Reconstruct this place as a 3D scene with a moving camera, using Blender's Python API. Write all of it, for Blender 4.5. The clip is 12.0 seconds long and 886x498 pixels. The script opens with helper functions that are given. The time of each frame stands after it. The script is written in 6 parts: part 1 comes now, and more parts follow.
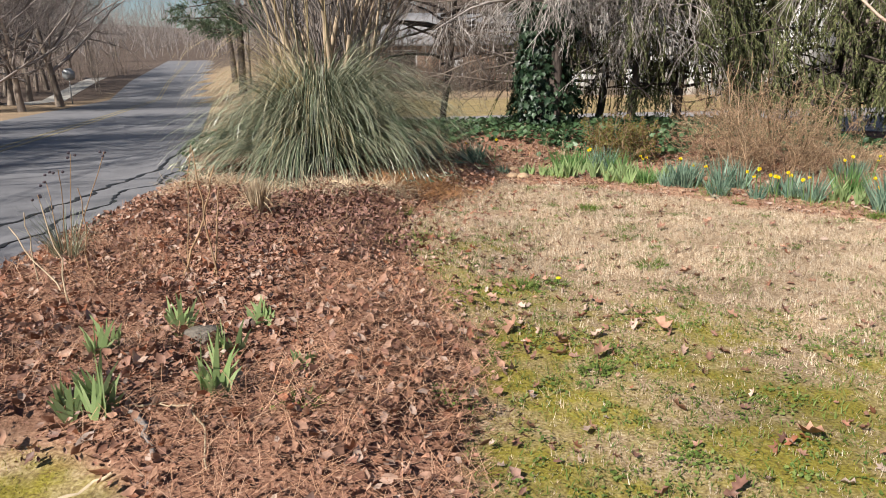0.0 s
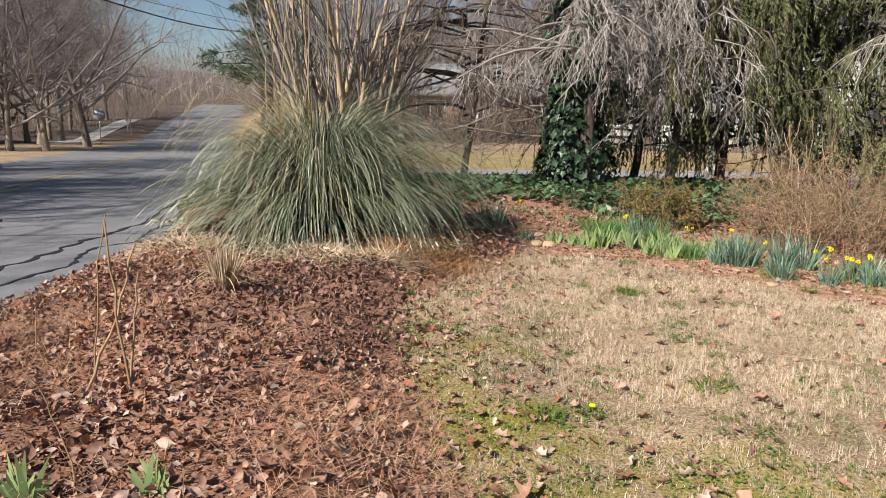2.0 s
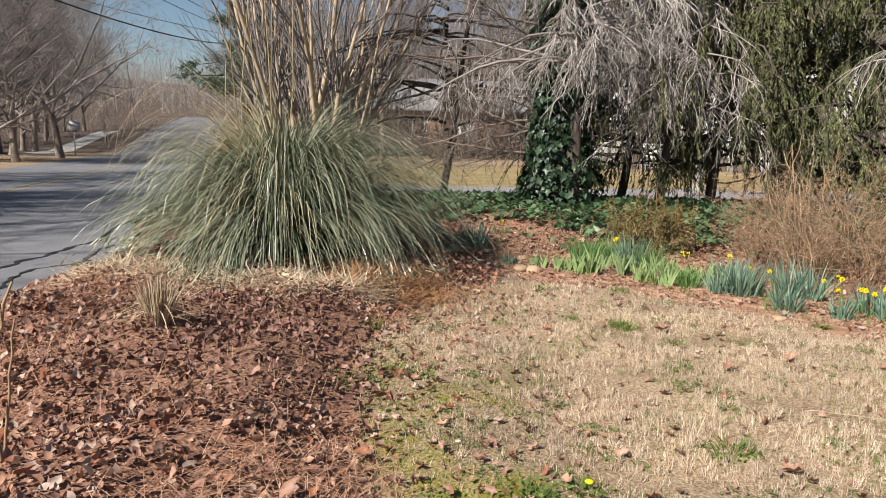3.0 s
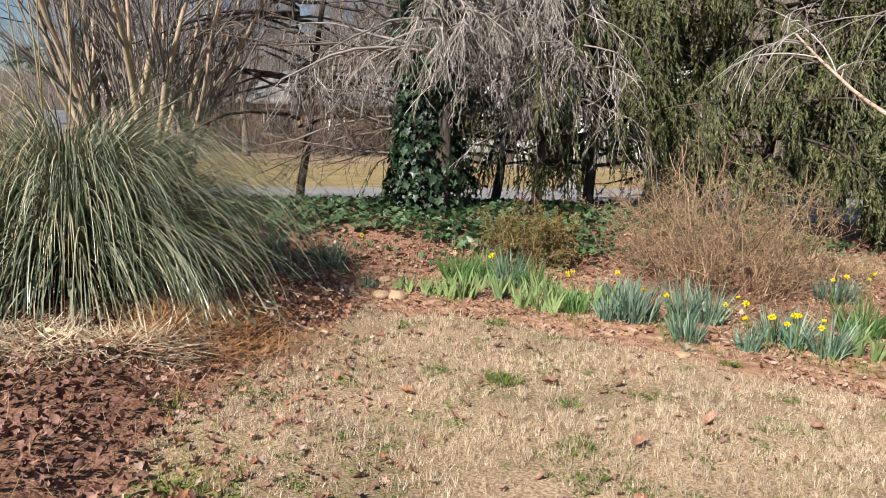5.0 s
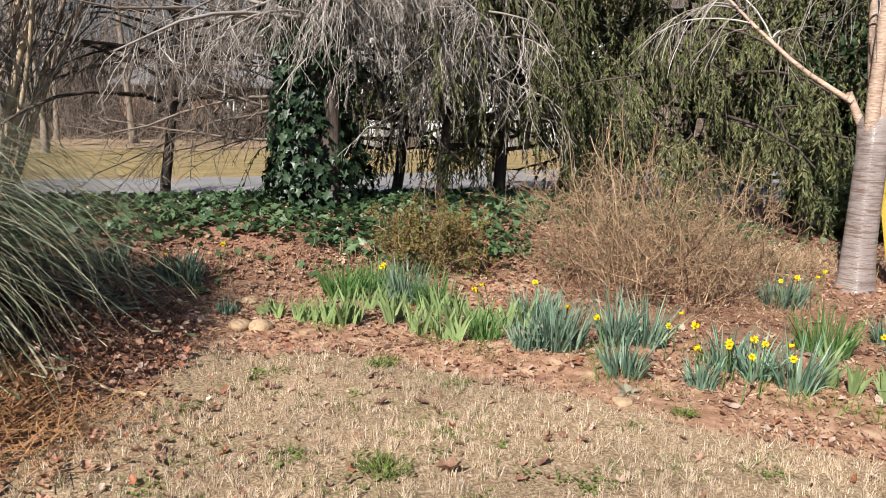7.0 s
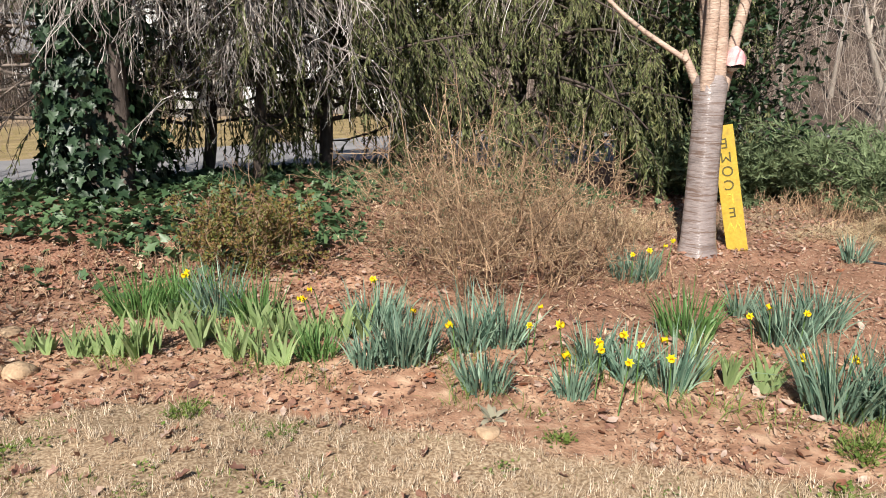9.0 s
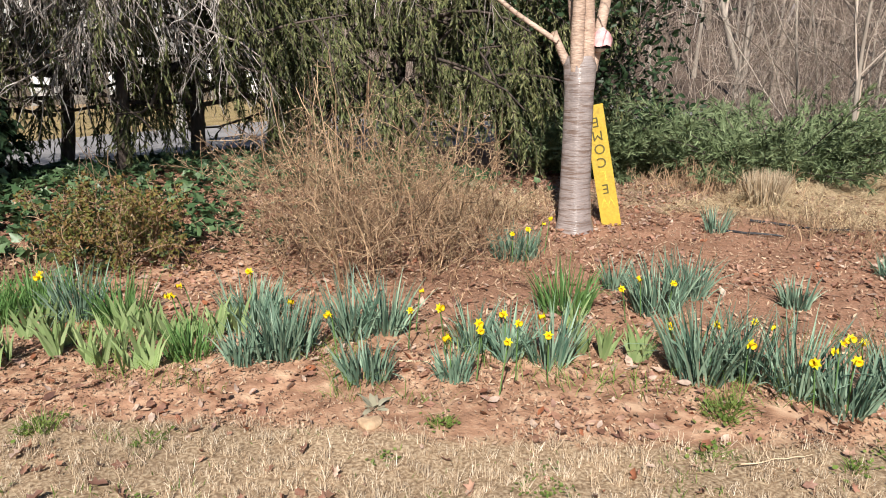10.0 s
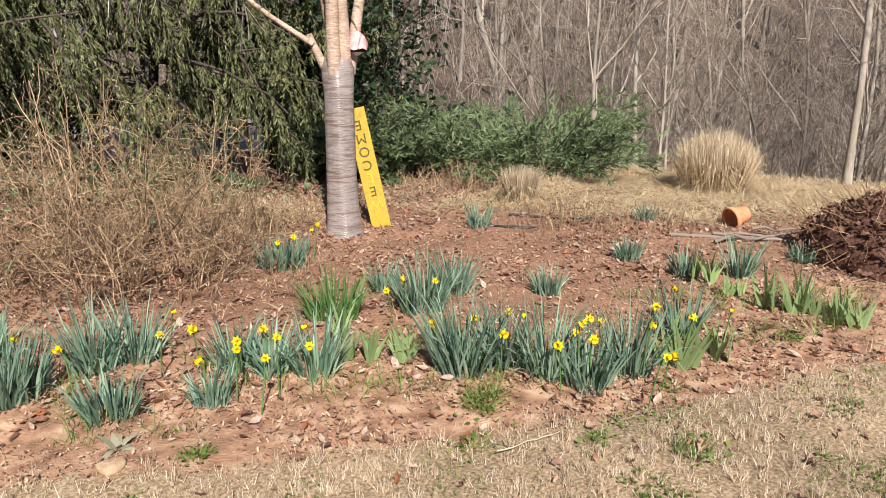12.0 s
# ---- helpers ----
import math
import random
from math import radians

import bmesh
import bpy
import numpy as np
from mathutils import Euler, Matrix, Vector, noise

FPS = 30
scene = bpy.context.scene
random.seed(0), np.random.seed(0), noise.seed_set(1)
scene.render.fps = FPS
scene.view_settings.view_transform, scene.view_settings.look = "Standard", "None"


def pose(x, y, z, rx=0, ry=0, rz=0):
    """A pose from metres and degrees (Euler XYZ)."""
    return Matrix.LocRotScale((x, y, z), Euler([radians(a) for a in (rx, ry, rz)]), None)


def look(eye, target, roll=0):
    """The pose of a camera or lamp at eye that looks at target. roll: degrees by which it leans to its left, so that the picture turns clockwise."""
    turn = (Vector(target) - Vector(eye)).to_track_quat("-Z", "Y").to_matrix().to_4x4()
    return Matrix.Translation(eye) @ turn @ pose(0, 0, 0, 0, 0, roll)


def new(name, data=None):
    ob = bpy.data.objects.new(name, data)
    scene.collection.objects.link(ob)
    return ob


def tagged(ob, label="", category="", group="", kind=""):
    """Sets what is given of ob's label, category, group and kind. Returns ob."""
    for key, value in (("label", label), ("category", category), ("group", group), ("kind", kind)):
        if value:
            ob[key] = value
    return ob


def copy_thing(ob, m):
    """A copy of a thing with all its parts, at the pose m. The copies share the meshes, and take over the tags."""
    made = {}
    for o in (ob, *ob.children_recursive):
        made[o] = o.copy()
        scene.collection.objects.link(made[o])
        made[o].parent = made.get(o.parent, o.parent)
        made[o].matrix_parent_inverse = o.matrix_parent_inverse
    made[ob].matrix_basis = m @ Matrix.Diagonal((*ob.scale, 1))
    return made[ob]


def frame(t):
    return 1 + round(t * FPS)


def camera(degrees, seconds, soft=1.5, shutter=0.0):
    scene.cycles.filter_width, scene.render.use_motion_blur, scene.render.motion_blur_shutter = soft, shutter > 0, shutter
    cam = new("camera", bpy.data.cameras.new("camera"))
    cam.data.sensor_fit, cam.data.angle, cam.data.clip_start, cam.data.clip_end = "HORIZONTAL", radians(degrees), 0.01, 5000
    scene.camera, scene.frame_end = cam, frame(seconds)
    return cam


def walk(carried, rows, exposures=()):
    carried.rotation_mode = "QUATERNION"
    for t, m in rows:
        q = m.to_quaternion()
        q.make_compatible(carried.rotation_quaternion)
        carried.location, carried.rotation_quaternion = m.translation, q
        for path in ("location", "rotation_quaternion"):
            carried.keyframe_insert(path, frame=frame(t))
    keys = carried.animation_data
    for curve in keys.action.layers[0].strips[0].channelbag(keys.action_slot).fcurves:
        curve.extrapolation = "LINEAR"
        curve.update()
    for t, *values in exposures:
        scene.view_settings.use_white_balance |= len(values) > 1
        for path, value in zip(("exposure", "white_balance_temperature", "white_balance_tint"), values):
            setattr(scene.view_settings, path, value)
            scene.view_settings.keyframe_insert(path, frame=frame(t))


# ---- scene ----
cam = camera(63.6, 12.0, soft=1.0)
PATH = [
    (0, (0.386, 0.035, 1.377), (0.459, 1.972, 0.882), -0.4),
    (0.5, (0.465, 0.289, 1.395), (0.518, 2.232, 0.927), -0.2),
    (1, (0.502, 0.561, 1.377), (0.533, 2.514, 0.945), 0.1),
    (1.5, (0.502, 0.883, 1.407), (0.512, 2.844, 1.014), 0.5),
    (2, (0.558, 1.186, 1.402), (0.561, 3.152, 1.037), 1.1),
    (2.5, (0.617, 1.488, 1.405), (0.625, 3.459, 1.065), 1.6),
    (2.7, (0.616, 1.634, 1.385), (0.637, 3.607, 1.054), 1.7),
    (4.3, (0.842, 2.621, 1.368), (1.105, 4.58, 1.065), 2.3),
    (4.5, (0.866, 2.768, 1.382), (1.172, 4.719, 1.068), 2.3),
    (5, (0.941, 3.061, 1.43), (1.33, 4.995, 1.105), 2.0),
    (5.5, (1.118, 3.347, 1.43), (1.573, 5.265, 1.092), 1.7),
    (6, (1.268, 3.615, 1.432), (1.771, 5.519, 1.082), 1.5),
    (6.5, (1.374, 3.95, 1.426), (1.921, 5.84, 1.069), 1.3),
    (6.7, (1.409, 4.067, 1.429), (1.98, 5.949, 1.067), 1.3),
    (8.3, (1.76, 4.932, 1.474), (2.604, 6.697, 1.059), 0.4),
    (8.5, (1.784, 4.969, 1.471), (2.674, 6.709, 1.043), 0.3),
    (9, (1.824, 4.973, 1.472), (2.84, 6.633, 1.009), 0.0),
    (9.5, (1.881, 4.973, 1.472), (3.02, 6.542, 0.981), -0.2),
    (10, (1.921, 4.984, 1.463), (3.175, 6.457, 0.956), -0.4),
    (10.5, (1.961, 4.979, 1.461), (3.324, 6.35, 0.948), -0.5),
    (11, (2.016, 4.954, 1.46), (3.48, 6.216, 0.948), -0.6),
    (11.5, (2.062, 4.93, 1.457), (3.62, 6.077, 0.95), -0.4),
    (12, (2.085, 4.923, 1.455), (3.723, 5.957, 0.955), -0.2),
]
walk(cam, [(t, look(eye, target, roll)) for t, eye, target, roll in PATH])

# world, sun, exposure
SUN_FROM = Vector((-0.72, -0.69, 0.0)).normalized()
SUN_EL = radians(40)
w = bpy.data.worlds.new("sky")
scene.world = w
w.use_nodes = True
wn = w.node_tree.nodes
sky = wn.new("ShaderNodeTexSky")
sky.sky_type = "NISHITA"
sky.sun_disc = False
sky.sun_elevation = SUN_EL
sky.sun_rotation = math.atan2(SUN_FROM.x, SUN_FROM.y)
sky.air_density, sky.dust_density, sky.ozone_density = 1.0, 0.2, 2.5
wn["Background"].inputs[1].default_value = 0.05
w.node_tree.links.new(sky.outputs[0], wn["Background"].inputs[0])
sun = new("sun", bpy.data.lights.new("sun", "SUN"))
sun.data.energy, sun.data.angle, sun.data.color = 5.0, radians(0.53), (1.0, 0.95, 0.875)
sun.matrix_world = look(SUN_FROM * 60 + Vector((0, 0, 60 * math.tan(SUN_EL))), (0, 0, 0))
scene.view_settings.exposure = 0.76

rng = np.random.default_rng(7)


# ---- materials ----
def mk(name, colors, rough=0.8, scale=6.0, var=0.3, island=True, bump=0.0, bscale=60.0, thin=0.0, metal=0.0, stretch=(1, 1, 1), obj=True, spec=0.3):
    m = bpy.data.materials.new(name)
    m.use_nodes = True
    n, l = m.node_tree.nodes, m.node_tree.links
    b = n["Principled BSDF"]
    b.inputs["Roughness"].default_value = rough
    b.inputs["Metallic"].default_value = metal
    b.inputs["Specular IOR Level"].default_value = spec
    tc = n.new("ShaderNodeTexCoord")
    mp = n.new("ShaderNodeMapping")
    mp.inputs["Scale"].default_value = stretch
    l.new(tc.outputs["Object"], mp.inputs[0])
    nz = n.new("ShaderNodeTexNoise")
    nz.inputs["Scale"].default_value = scale
    nz.inputs["Detail"].default_value = 6
    l.new(mp.outputs[0], nz.inputs[0])
    ramp = n.new("ShaderNodeValToRGB")
    while len(ramp.color_ramp.elements) < len(colors):
        ramp.color_ramp.elements.new(0.5)
    for i, c in enumerate(colors):
        e = ramp.color_ramp.elements[i]
        e.position = i / max(1, len(colors) - 1)
        e.color = (*c, 1)
    if island:
        g = n.new("ShaderNodeNewGeometry")
        l.new(g.outputs["Random Per Island"], ramp.inputs[0])
    else:
        st = n.new("ShaderNodeMapRange")
        st.inputs[1].default_value, st.inputs[2].default_value = 0.3, 0.7
        l.new(nz.outputs[0], st.inputs[0])
        l.new(st.outputs[0], ramp.inputs[0])
    hs = n.new("ShaderNodeHueSaturation")
    mr = n.new("ShaderNodeMapRange")
    mr.inputs[1].default_value, mr.inputs[2].default_value = 0.3, 0.7
    mr.inputs[3].default_value, mr.inputs[4].default_value = 1 - var, 1 + var
    fine = n.new("ShaderNodeTexNoise")
    fine.inputs["Scale"].default_value = bscale
    fine.inputs["Detail"].default_value = 4
    l.new(mp.outputs[0], fine.inputs[0])
    l.new((nz if island else fine).outputs[0], mr.inputs[0])
    val = mr.outputs[0]
    if obj:
        oi = n.new("ShaderNodeObjectInfo")
        ov = n.new("ShaderNodeMapRange")
        ov.inputs[3].default_value, ov.inputs[4].default_value = 0.85, 1.15
        l.new(oi.outputs["Random"], ov.inputs[0])
        mu = n.new("ShaderNodeMath")
        mu.operation = "MULTIPLY"
        l.new(val, mu.inputs[0])
        l.new(ov.outputs[0], mu.inputs[1])
        val = mu.outputs[0]
    l.new(val, hs.inputs["Value"])
    l.new(ramp.outputs[0], hs.inputs["Color"])
    l.new(hs.outputs[0], b.inputs["Base Color"])
    if bump:
        bp = n.new("ShaderNodeBump")
        bp.inputs["Strength"].default_value = bump
        bp.inputs["Distance"].default_value = 0.02
        l.new(fine.outputs[0], bp.inputs["Height"])
        l.new(bp.outputs[0], b.inputs["Normal"])
    if thin:
        tr = n.new("ShaderNodeBsdfTranslucent")
        l.new(hs.outputs[0], tr.inputs[0])
        mx = n.new("ShaderNodeMixShader")
        mx.inputs[0].default_value = thin
        l.new(b.outputs[0], mx.inputs[1])
        l.new(tr.outputs[0], mx.inputs[2])
        l.new(mx.outputs[0], n["Material Output"].inputs[0])
    return m


M_STRAW = mk("dead_grass", [(0.20, 0.13, 0.075), (0.62, 0.50, 0.365), (0.44, 0.33, 0.22), (0.80, 0.70, 0.56), (0.30, 0.205, 0.125), (0.56, 0.43, 0.30)], 0.75, 1.5, 0.25, thin=0.1)
M_GREEN = mk("green_grass", [(0.075, 0.13, 0.025), (0.15, 0.215, 0.045), (0.22, 0.26, 0.075)], 0.6, 2, 0.3, thin=0.3)
M_MOSS = mk("moss_tufts", [(0.17, 0.14, 0.02), (0.30, 0.26, 0.035), (0.14, 0.15, 0.025), (0.23, 0.16, 0.045)], 0.8, 3, 0.3, thin=0.2)
M_LEAF = mk("dead_leaves", [(0.11, 0.055, 0.042), (0.36, 0.19, 0.13), (0.22, 0.115, 0.085), (0.46, 0.26, 0.17), (0.30, 0.20, 0.165), (0.32, 0.12, 0.06), (0.22, 0.11, 0.075), (0.40, 0.22, 0.145), (0.44, 0.33, 0.27), (0.56, 0.40, 0.31)], 0.5, 30, 0.35, thin=0.1)
M_LEAFDARK = mk("dark_leaves", [(0.06, 0.028, 0.022), (0.22, 0.11, 0.085), (0.12, 0.058, 0.045), (0.32, 0.18, 0.14), (0.09, 0.042, 0.034)], 0.65, 30, 0.3)
M_NEEDLE = mk("pine_straw", [(0.30, 0.145, 0.08), (0.52, 0.29, 0.175), (0.40, 0.22, 0.135), (0.60, 0.39, 0.26)], 0.7, 4, 0.2)
M_CHIP = mk("dry_chips", [(0.30, 0.18, 0.115), (0.52, 0.38, 0.265), (0.17, 0.09, 0.06), (0.40, 0.26, 0.17)], 0.8, 10, 0.25)
M_CHIP2 = mk("leaf_crumbs", [(0.15, 0.068, 0.045), (0.32, 0.165, 0.105), (0.22, 0.105, 0.07), (0.40, 0.25, 0.175), (0.10, 0.045, 0.032)], 0.8, 10, 0.25)
M_FERN = mk("rust_fronds", [(0.30, 0.14, 0.06), (0.44, 0.24, 0.11), (0.36, 0.19, 0.09)], 0.8, 6, 0.2)
M_HAY = mk("hay", [(0.56, 0.42, 0.24), (0.74, 0.60, 0.40), (0.44, 0.30, 0.16)], 0.75, 3, 0.2, thin=0.1)
M_BUNDLE = mk("cut_grass_stems", [(0.46, 0.35, 0.23), (0.74, 0.61, 0.44), (0.22, 0.15, 0.09), (0.58, 0.45, 0.31)], 0.75, 4, 0.2)
M_PAMPAS = mk("pampas_leaves", [(0.035, 0.055, 0.028), (0.15, 0.185, 0.105), (0.36, 0.38, 0.275), (0.06, 0.085, 0.045), (0.46, 0.42, 0.29), (0.20, 0.225, 0.14)], 0.34, 1.5, 0.3, thin=0.1, spec=0.6)
M_PAMPAS_DRY = mk("dry_pampas", [(0.46, 0.36, 0.19), (0.58, 0.48, 0.30), (0.34, 0.25, 0.12)], 0.6, 2, 0.2, thin=0.2)
M_DAFF = mk("daffodil_leaves", [(0.045, 0.095, 0.065), (0.14, 0.225, 0.16), (0.26, 0.36, 0.255), (0.09, 0.155, 0.11)], 0.5, 5, 0.25, thin=0.15, spec=0.4)
M_DAFF_G = mk("fresh_green_leaves", [(0.08, 0.17, 0.05), (0.14, 0.26, 0.08), (0.11, 0.21, 0.06)], 0.5, 5, 0.2, thin=0.3, spec=0.4)
M_IRIS = mk("iris_leaves", [(0.11, 0.19, 0.06), (0.22, 0.31, 0.12), (0.34, 0.42, 0.20)], 0.5, 5, 0.25, thin=0.25, spec=0.4)
M_YELLOW = mk("yellow_petals", [(0.80, 0.70, 0.015), (0.88, 0.80, 0.03)], 0.5, 20, 0.08, thin=0.25)
M_ORANGE = mk("trumpet_yellow", [(0.88, 0.56, 0.01), (0.85, 0.60, 0.01)], 0.5, 20, 0.08, thin=0.2)
M_IVY = mk("ivy_leaves", [(0.012, 0.03, 0.014), (0.03, 0.06, 0.028), (0.06, 0.10, 0.05), (0.018, 0.042, 0.018)], 0.42, 8, 0.3, thin=0.05, spec=0.5)
M_IVY_LOW = mk("ivy_carpet_leaves", [(0.025, 0.055, 0.024), (0.055, 0.105, 0.042), (0.10, 0.16, 0.07), (0.04, 0.075, 0.03)], 0.45, 8, 0.25, thin=0.1, spec=0.45)
M_SPRUCE = mk("spruce_needles", [(0.05, 0.07, 0.024), (0.17, 0.18, 0.07), (0.10, 0.12, 0.045), (0.26, 0.25, 0.12)], 0.6, 1.2, 0.35, thin=0.12)
M_JUNIPER = mk("juniper_sprays", [(0.06, 0.09, 0.04), (0.19, 0.235, 0.12), (0.11, 0.15, 0.07)], 0.6, 1.5, 0.3, thin=0.2)
M_PINE = mk("pine_needles", [(0.055, 0.085, 0.045), (0.11, 0.14, 0.08)], 0.6, 1, 0.25, thin=0.15)
M_YEW = mk("dark_evergreen_leaves", [(0.02, 0.04, 0.018), (0.04, 0.07, 0.03)], 0.5, 1, 0.3, thin=0.1)
M_SHRUBLEAF = mk("small_shrub_leaves", [(0.16, 0.18, 0.04), (0.30, 0.16, 0.07), (0.22, 0.22, 0.06), (0.13, 0.17, 0.05)], 0.5, 5, 0.2, thin=0.3)
M_TWIG = mk("shrub_twigs", [(0.25, 0.15, 0.09), (0.50, 0.35, 0.22), (0.11, 0.065, 0.042), (0.38, 0.25, 0.15), (0.17, 0.115, 0.065)], 0.75, 5, 0.3)
M_GREYTWIG = mk("grey_hanging_twigs", [(0.27, 0.235, 0.21), (0.60, 0.55, 0.515), (0.13, 0.105, 0.09), (0.40, 0.355, 0.325)], 0.8, 3, 0.3)
M_BARK = mk("grey_bark", [(0.13, 0.10, 0.08), (0.26, 0.21, 0.17), (0.19, 0.155, 0.125)], 0.9, 4, 0.25, island=False, bump=0.7, bscale=30, stretch=(1, 1, 0.25))
M_DUSK = mk("dark_brush", [(0.09, 0.068, 0.055), (0.18, 0.14, 0.115), (0.27, 0.215, 0.18), (0.12, 0.09, 0.07)], 0.9, 1, 0.2)
M_LIMB = mk("grey_limbs", [(0.15, 0.125, 0.112), (0.30, 0.26, 0.24), (0.21, 0.18, 0.165)], 0.9, 2, 0.2)
M_DARKBARK = mk("dark_bark", [(0.05, 0.04, 0.035), (0.12, 0.09, 0.075)], 0.9, 5, 0.25, island=False, bump=0.7, bscale=30, stretch=(1, 1, 0.3))
M_PALEBARK = mk("pale_bark", [(0.24, 0.20, 0.165), (0.38, 0.33, 0.28)], 0.85, 3, 0.2, island=False, bump=0.4, bscale=20, stretch=(1, 1, 0.3))
M_CRAPE = mk("crape_myrtle_bark", [(0.18, 0.13, 0.09), (0.46, 0.355, 0.245), (0.30, 0.225, 0.155)], 0.6, 3, 0.25, bump=0.2, bscale=15)
M_CHERRYLIMB = mk("cherry_limbs", [(0.36, 0.25, 0.19), (0.46, 0.34, 0.27)], 0.65, 12, 0.25, island=False, bump=0.5, bscale=50, stretch=(0.4, 0.4, 1.5))
M_THICKET = mk("thicket_stems", [(0.24, 0.19, 0.15), (0.48, 0.40, 0.34), (0.30, 0.235, 0.19), (0.11, 0.083, 0.066)], 0.85, 1, 0.2)
M_ASPHALT = mk("asphalt", [(0.13, 0.13, 0.14), (0.22, 0.215, 0.225), (0.17, 0.168, 0.178)], 0.85, 1.2, 0.18, island=False, bump=0.25, bscale=90)
M_DRIVE = mk("driveway_asphalt", [(0.16, 0.155, 0.155), (0.24, 0.23, 0.23)], 0.85, 1.5, 0.15, island=False, bump=0.2, bscale=80)
M_CONCRETE = mk("pale_concrete", [(0.30, 0.28, 0.25), (0.40, 0.37, 0.33)], 0.85, 2, 0.15, island=False, bump=0.15, bscale=60)
M_LINE = mk("worn_yellow_paint", [(0.22, 0.20, 0.15), (0.32, 0.26, 0.13)], 0.8, 5, 0.25, island=False)
M_TAR = mk("black_crack_sealer", [(0.012, 0.012, 0.013), (0.03, 0.03, 0.03)], 0.6, 8, 0.2, island=False)
M_BOARD = mk("yellow_painted_wood", [(0.36, 0.245, 0.03), (0.44, 0.30, 0.04), (0.31, 0.215, 0.045)], 0.55, 6, 0.12, island=False, bump=0.15, bscale=40, stretch=(1, 1, 0.2))
M_LETTER = mk("olive_letter_paint", [(0.07, 0.06, 0.02), (0.10, 0.085, 0.03)], 0.6, 30, 0.2, island=False)
M_FADED = mk("faded_letter_paint", [(0.50, 0.38, 0.05), (0.62, 0.46, 0.06)], 0.6, 30, 0.2, island=False)
M_TERRA = mk("terracotta", [(0.50, 0.20, 0.10), (0.62, 0.28, 0.15)], 0.75, 8, 0.15, island=False, bump=0.2, bscale=60)
M_STONE = mk("grey_stone", [(0.13, 0.11, 0.09), (0.25, 0.215, 0.175)], 0.85, 9, 0.2, island=False, bump=0.5, bscale=50)
M_CLOD = mk("tan_rock", [(0.36, 0.24, 0.145), (0.50, 0.36, 0.235)], 0.85, 9, 0.2, island=False, bump=0.4, bscale=40)
M_STICK = mk("pale_dry_sticks", [(0.40, 0.30, 0.19), (0.54, 0.43, 0.29), (0.30, 0.20, 0.12)], 0.8, 20, 0.2)
M_DEADSTALK = mk("dead_stalks", [(0.26, 0.16, 0.09), (0.36, 0.24, 0.14)], 0.85, 20, 0.2)
M_BLACKHOSE = mk("black_plastic_hose", [(0.02, 0.02, 0.022), (0.035, 0.035, 0.04)], 0.5, 20, 0.1, island=False)
M_WHITE = mk("white_siding", [(0.46, 0.45, 0.43), (0.56, 0.55, 0.53)], 0.6, 2, 0.05, island=False, obj=False)
M_TRIM = mk("white_trim", [(0.74, 0.73, 0.70), (0.80, 0.79, 0.77)], 0.5, 4, 0.05, island=False, obj=False)
M_BRICKWALL = mk("tan_brick_wall", [(0.30, 0.17, 0.11), (0.42, 0.26, 0.17)], 0.85, 3, 0.2, island=False, bump=0.3, bscale=30, obj=False)
M_ROOF = mk("grey_shingles", [(0.15, 0.145, 0.15), (0.26, 0.25, 0.25)], 0.9, 2, 0.2, island=False, bump=0.4, bscale=25, obj=False)
M_GLASS = mk("window_glass", [(0.02, 0.025, 0.03), (0.03, 0.035, 0.04)], 0.08, 1, 0.05, island=False, obj=False, spec=0.6)
M_METAL = mk("galvanised_steel", [(0.45, 0.46, 0.47), (0.55, 0.56, 0.57)], 0.4, 8, 0.1, island=False, metal=0.7)
M_SIGNBACK = mk("sign_back_aluminium", [(0.30, 0.31, 0.32), (0.38, 0.39, 0.40)], 0.5, 8, 0.08, island=False, metal=0.3)
M_WIRE = mk("black_cable", [(0.015, 0.015, 0.015), (0.02, 0.02, 0.02)], 0.6, 5, 0.1, island=False)
M_POLE = mk("weathered_pole", [(0.16, 0.12, 0.09), (0.26, 0.20, 0.15)], 0.9, 4, 0.2, island=False, bump=0.4, stretch=(1, 1, 0.2))
M_PINK = mk("pink_cloth", [(0.55, 0.26, 0.27), (0.72, 0.44, 0.43)], 0.8, 25, 0.15, island=False)
M_BLACKCLOTH = mk("black_felt", [(0.012, 0.011, 0.012), (0.025, 0.022, 0.022)], 0.9, 25, 0.15, island=False)
M_WHITECLOTH = mk("white_cloth", [(0.66, 0.64, 0.62), (0.76, 0.74, 0.72)], 0.8, 25, 0.1, island=False)
M_BERRY = mk("dark_seed_heads", [(0.05, 0.04, 0.05), (0.10, 0.08, 0.09)], 0.8, 30, 0.2)
M_GREYLEAF = mk("grey_green_woolly_leaves", [(0.24, 0.22, 0.15), (0.34, 0.32, 0.23), (0.26, 0.18, 0.12)], 0.8, 10, 0.2)


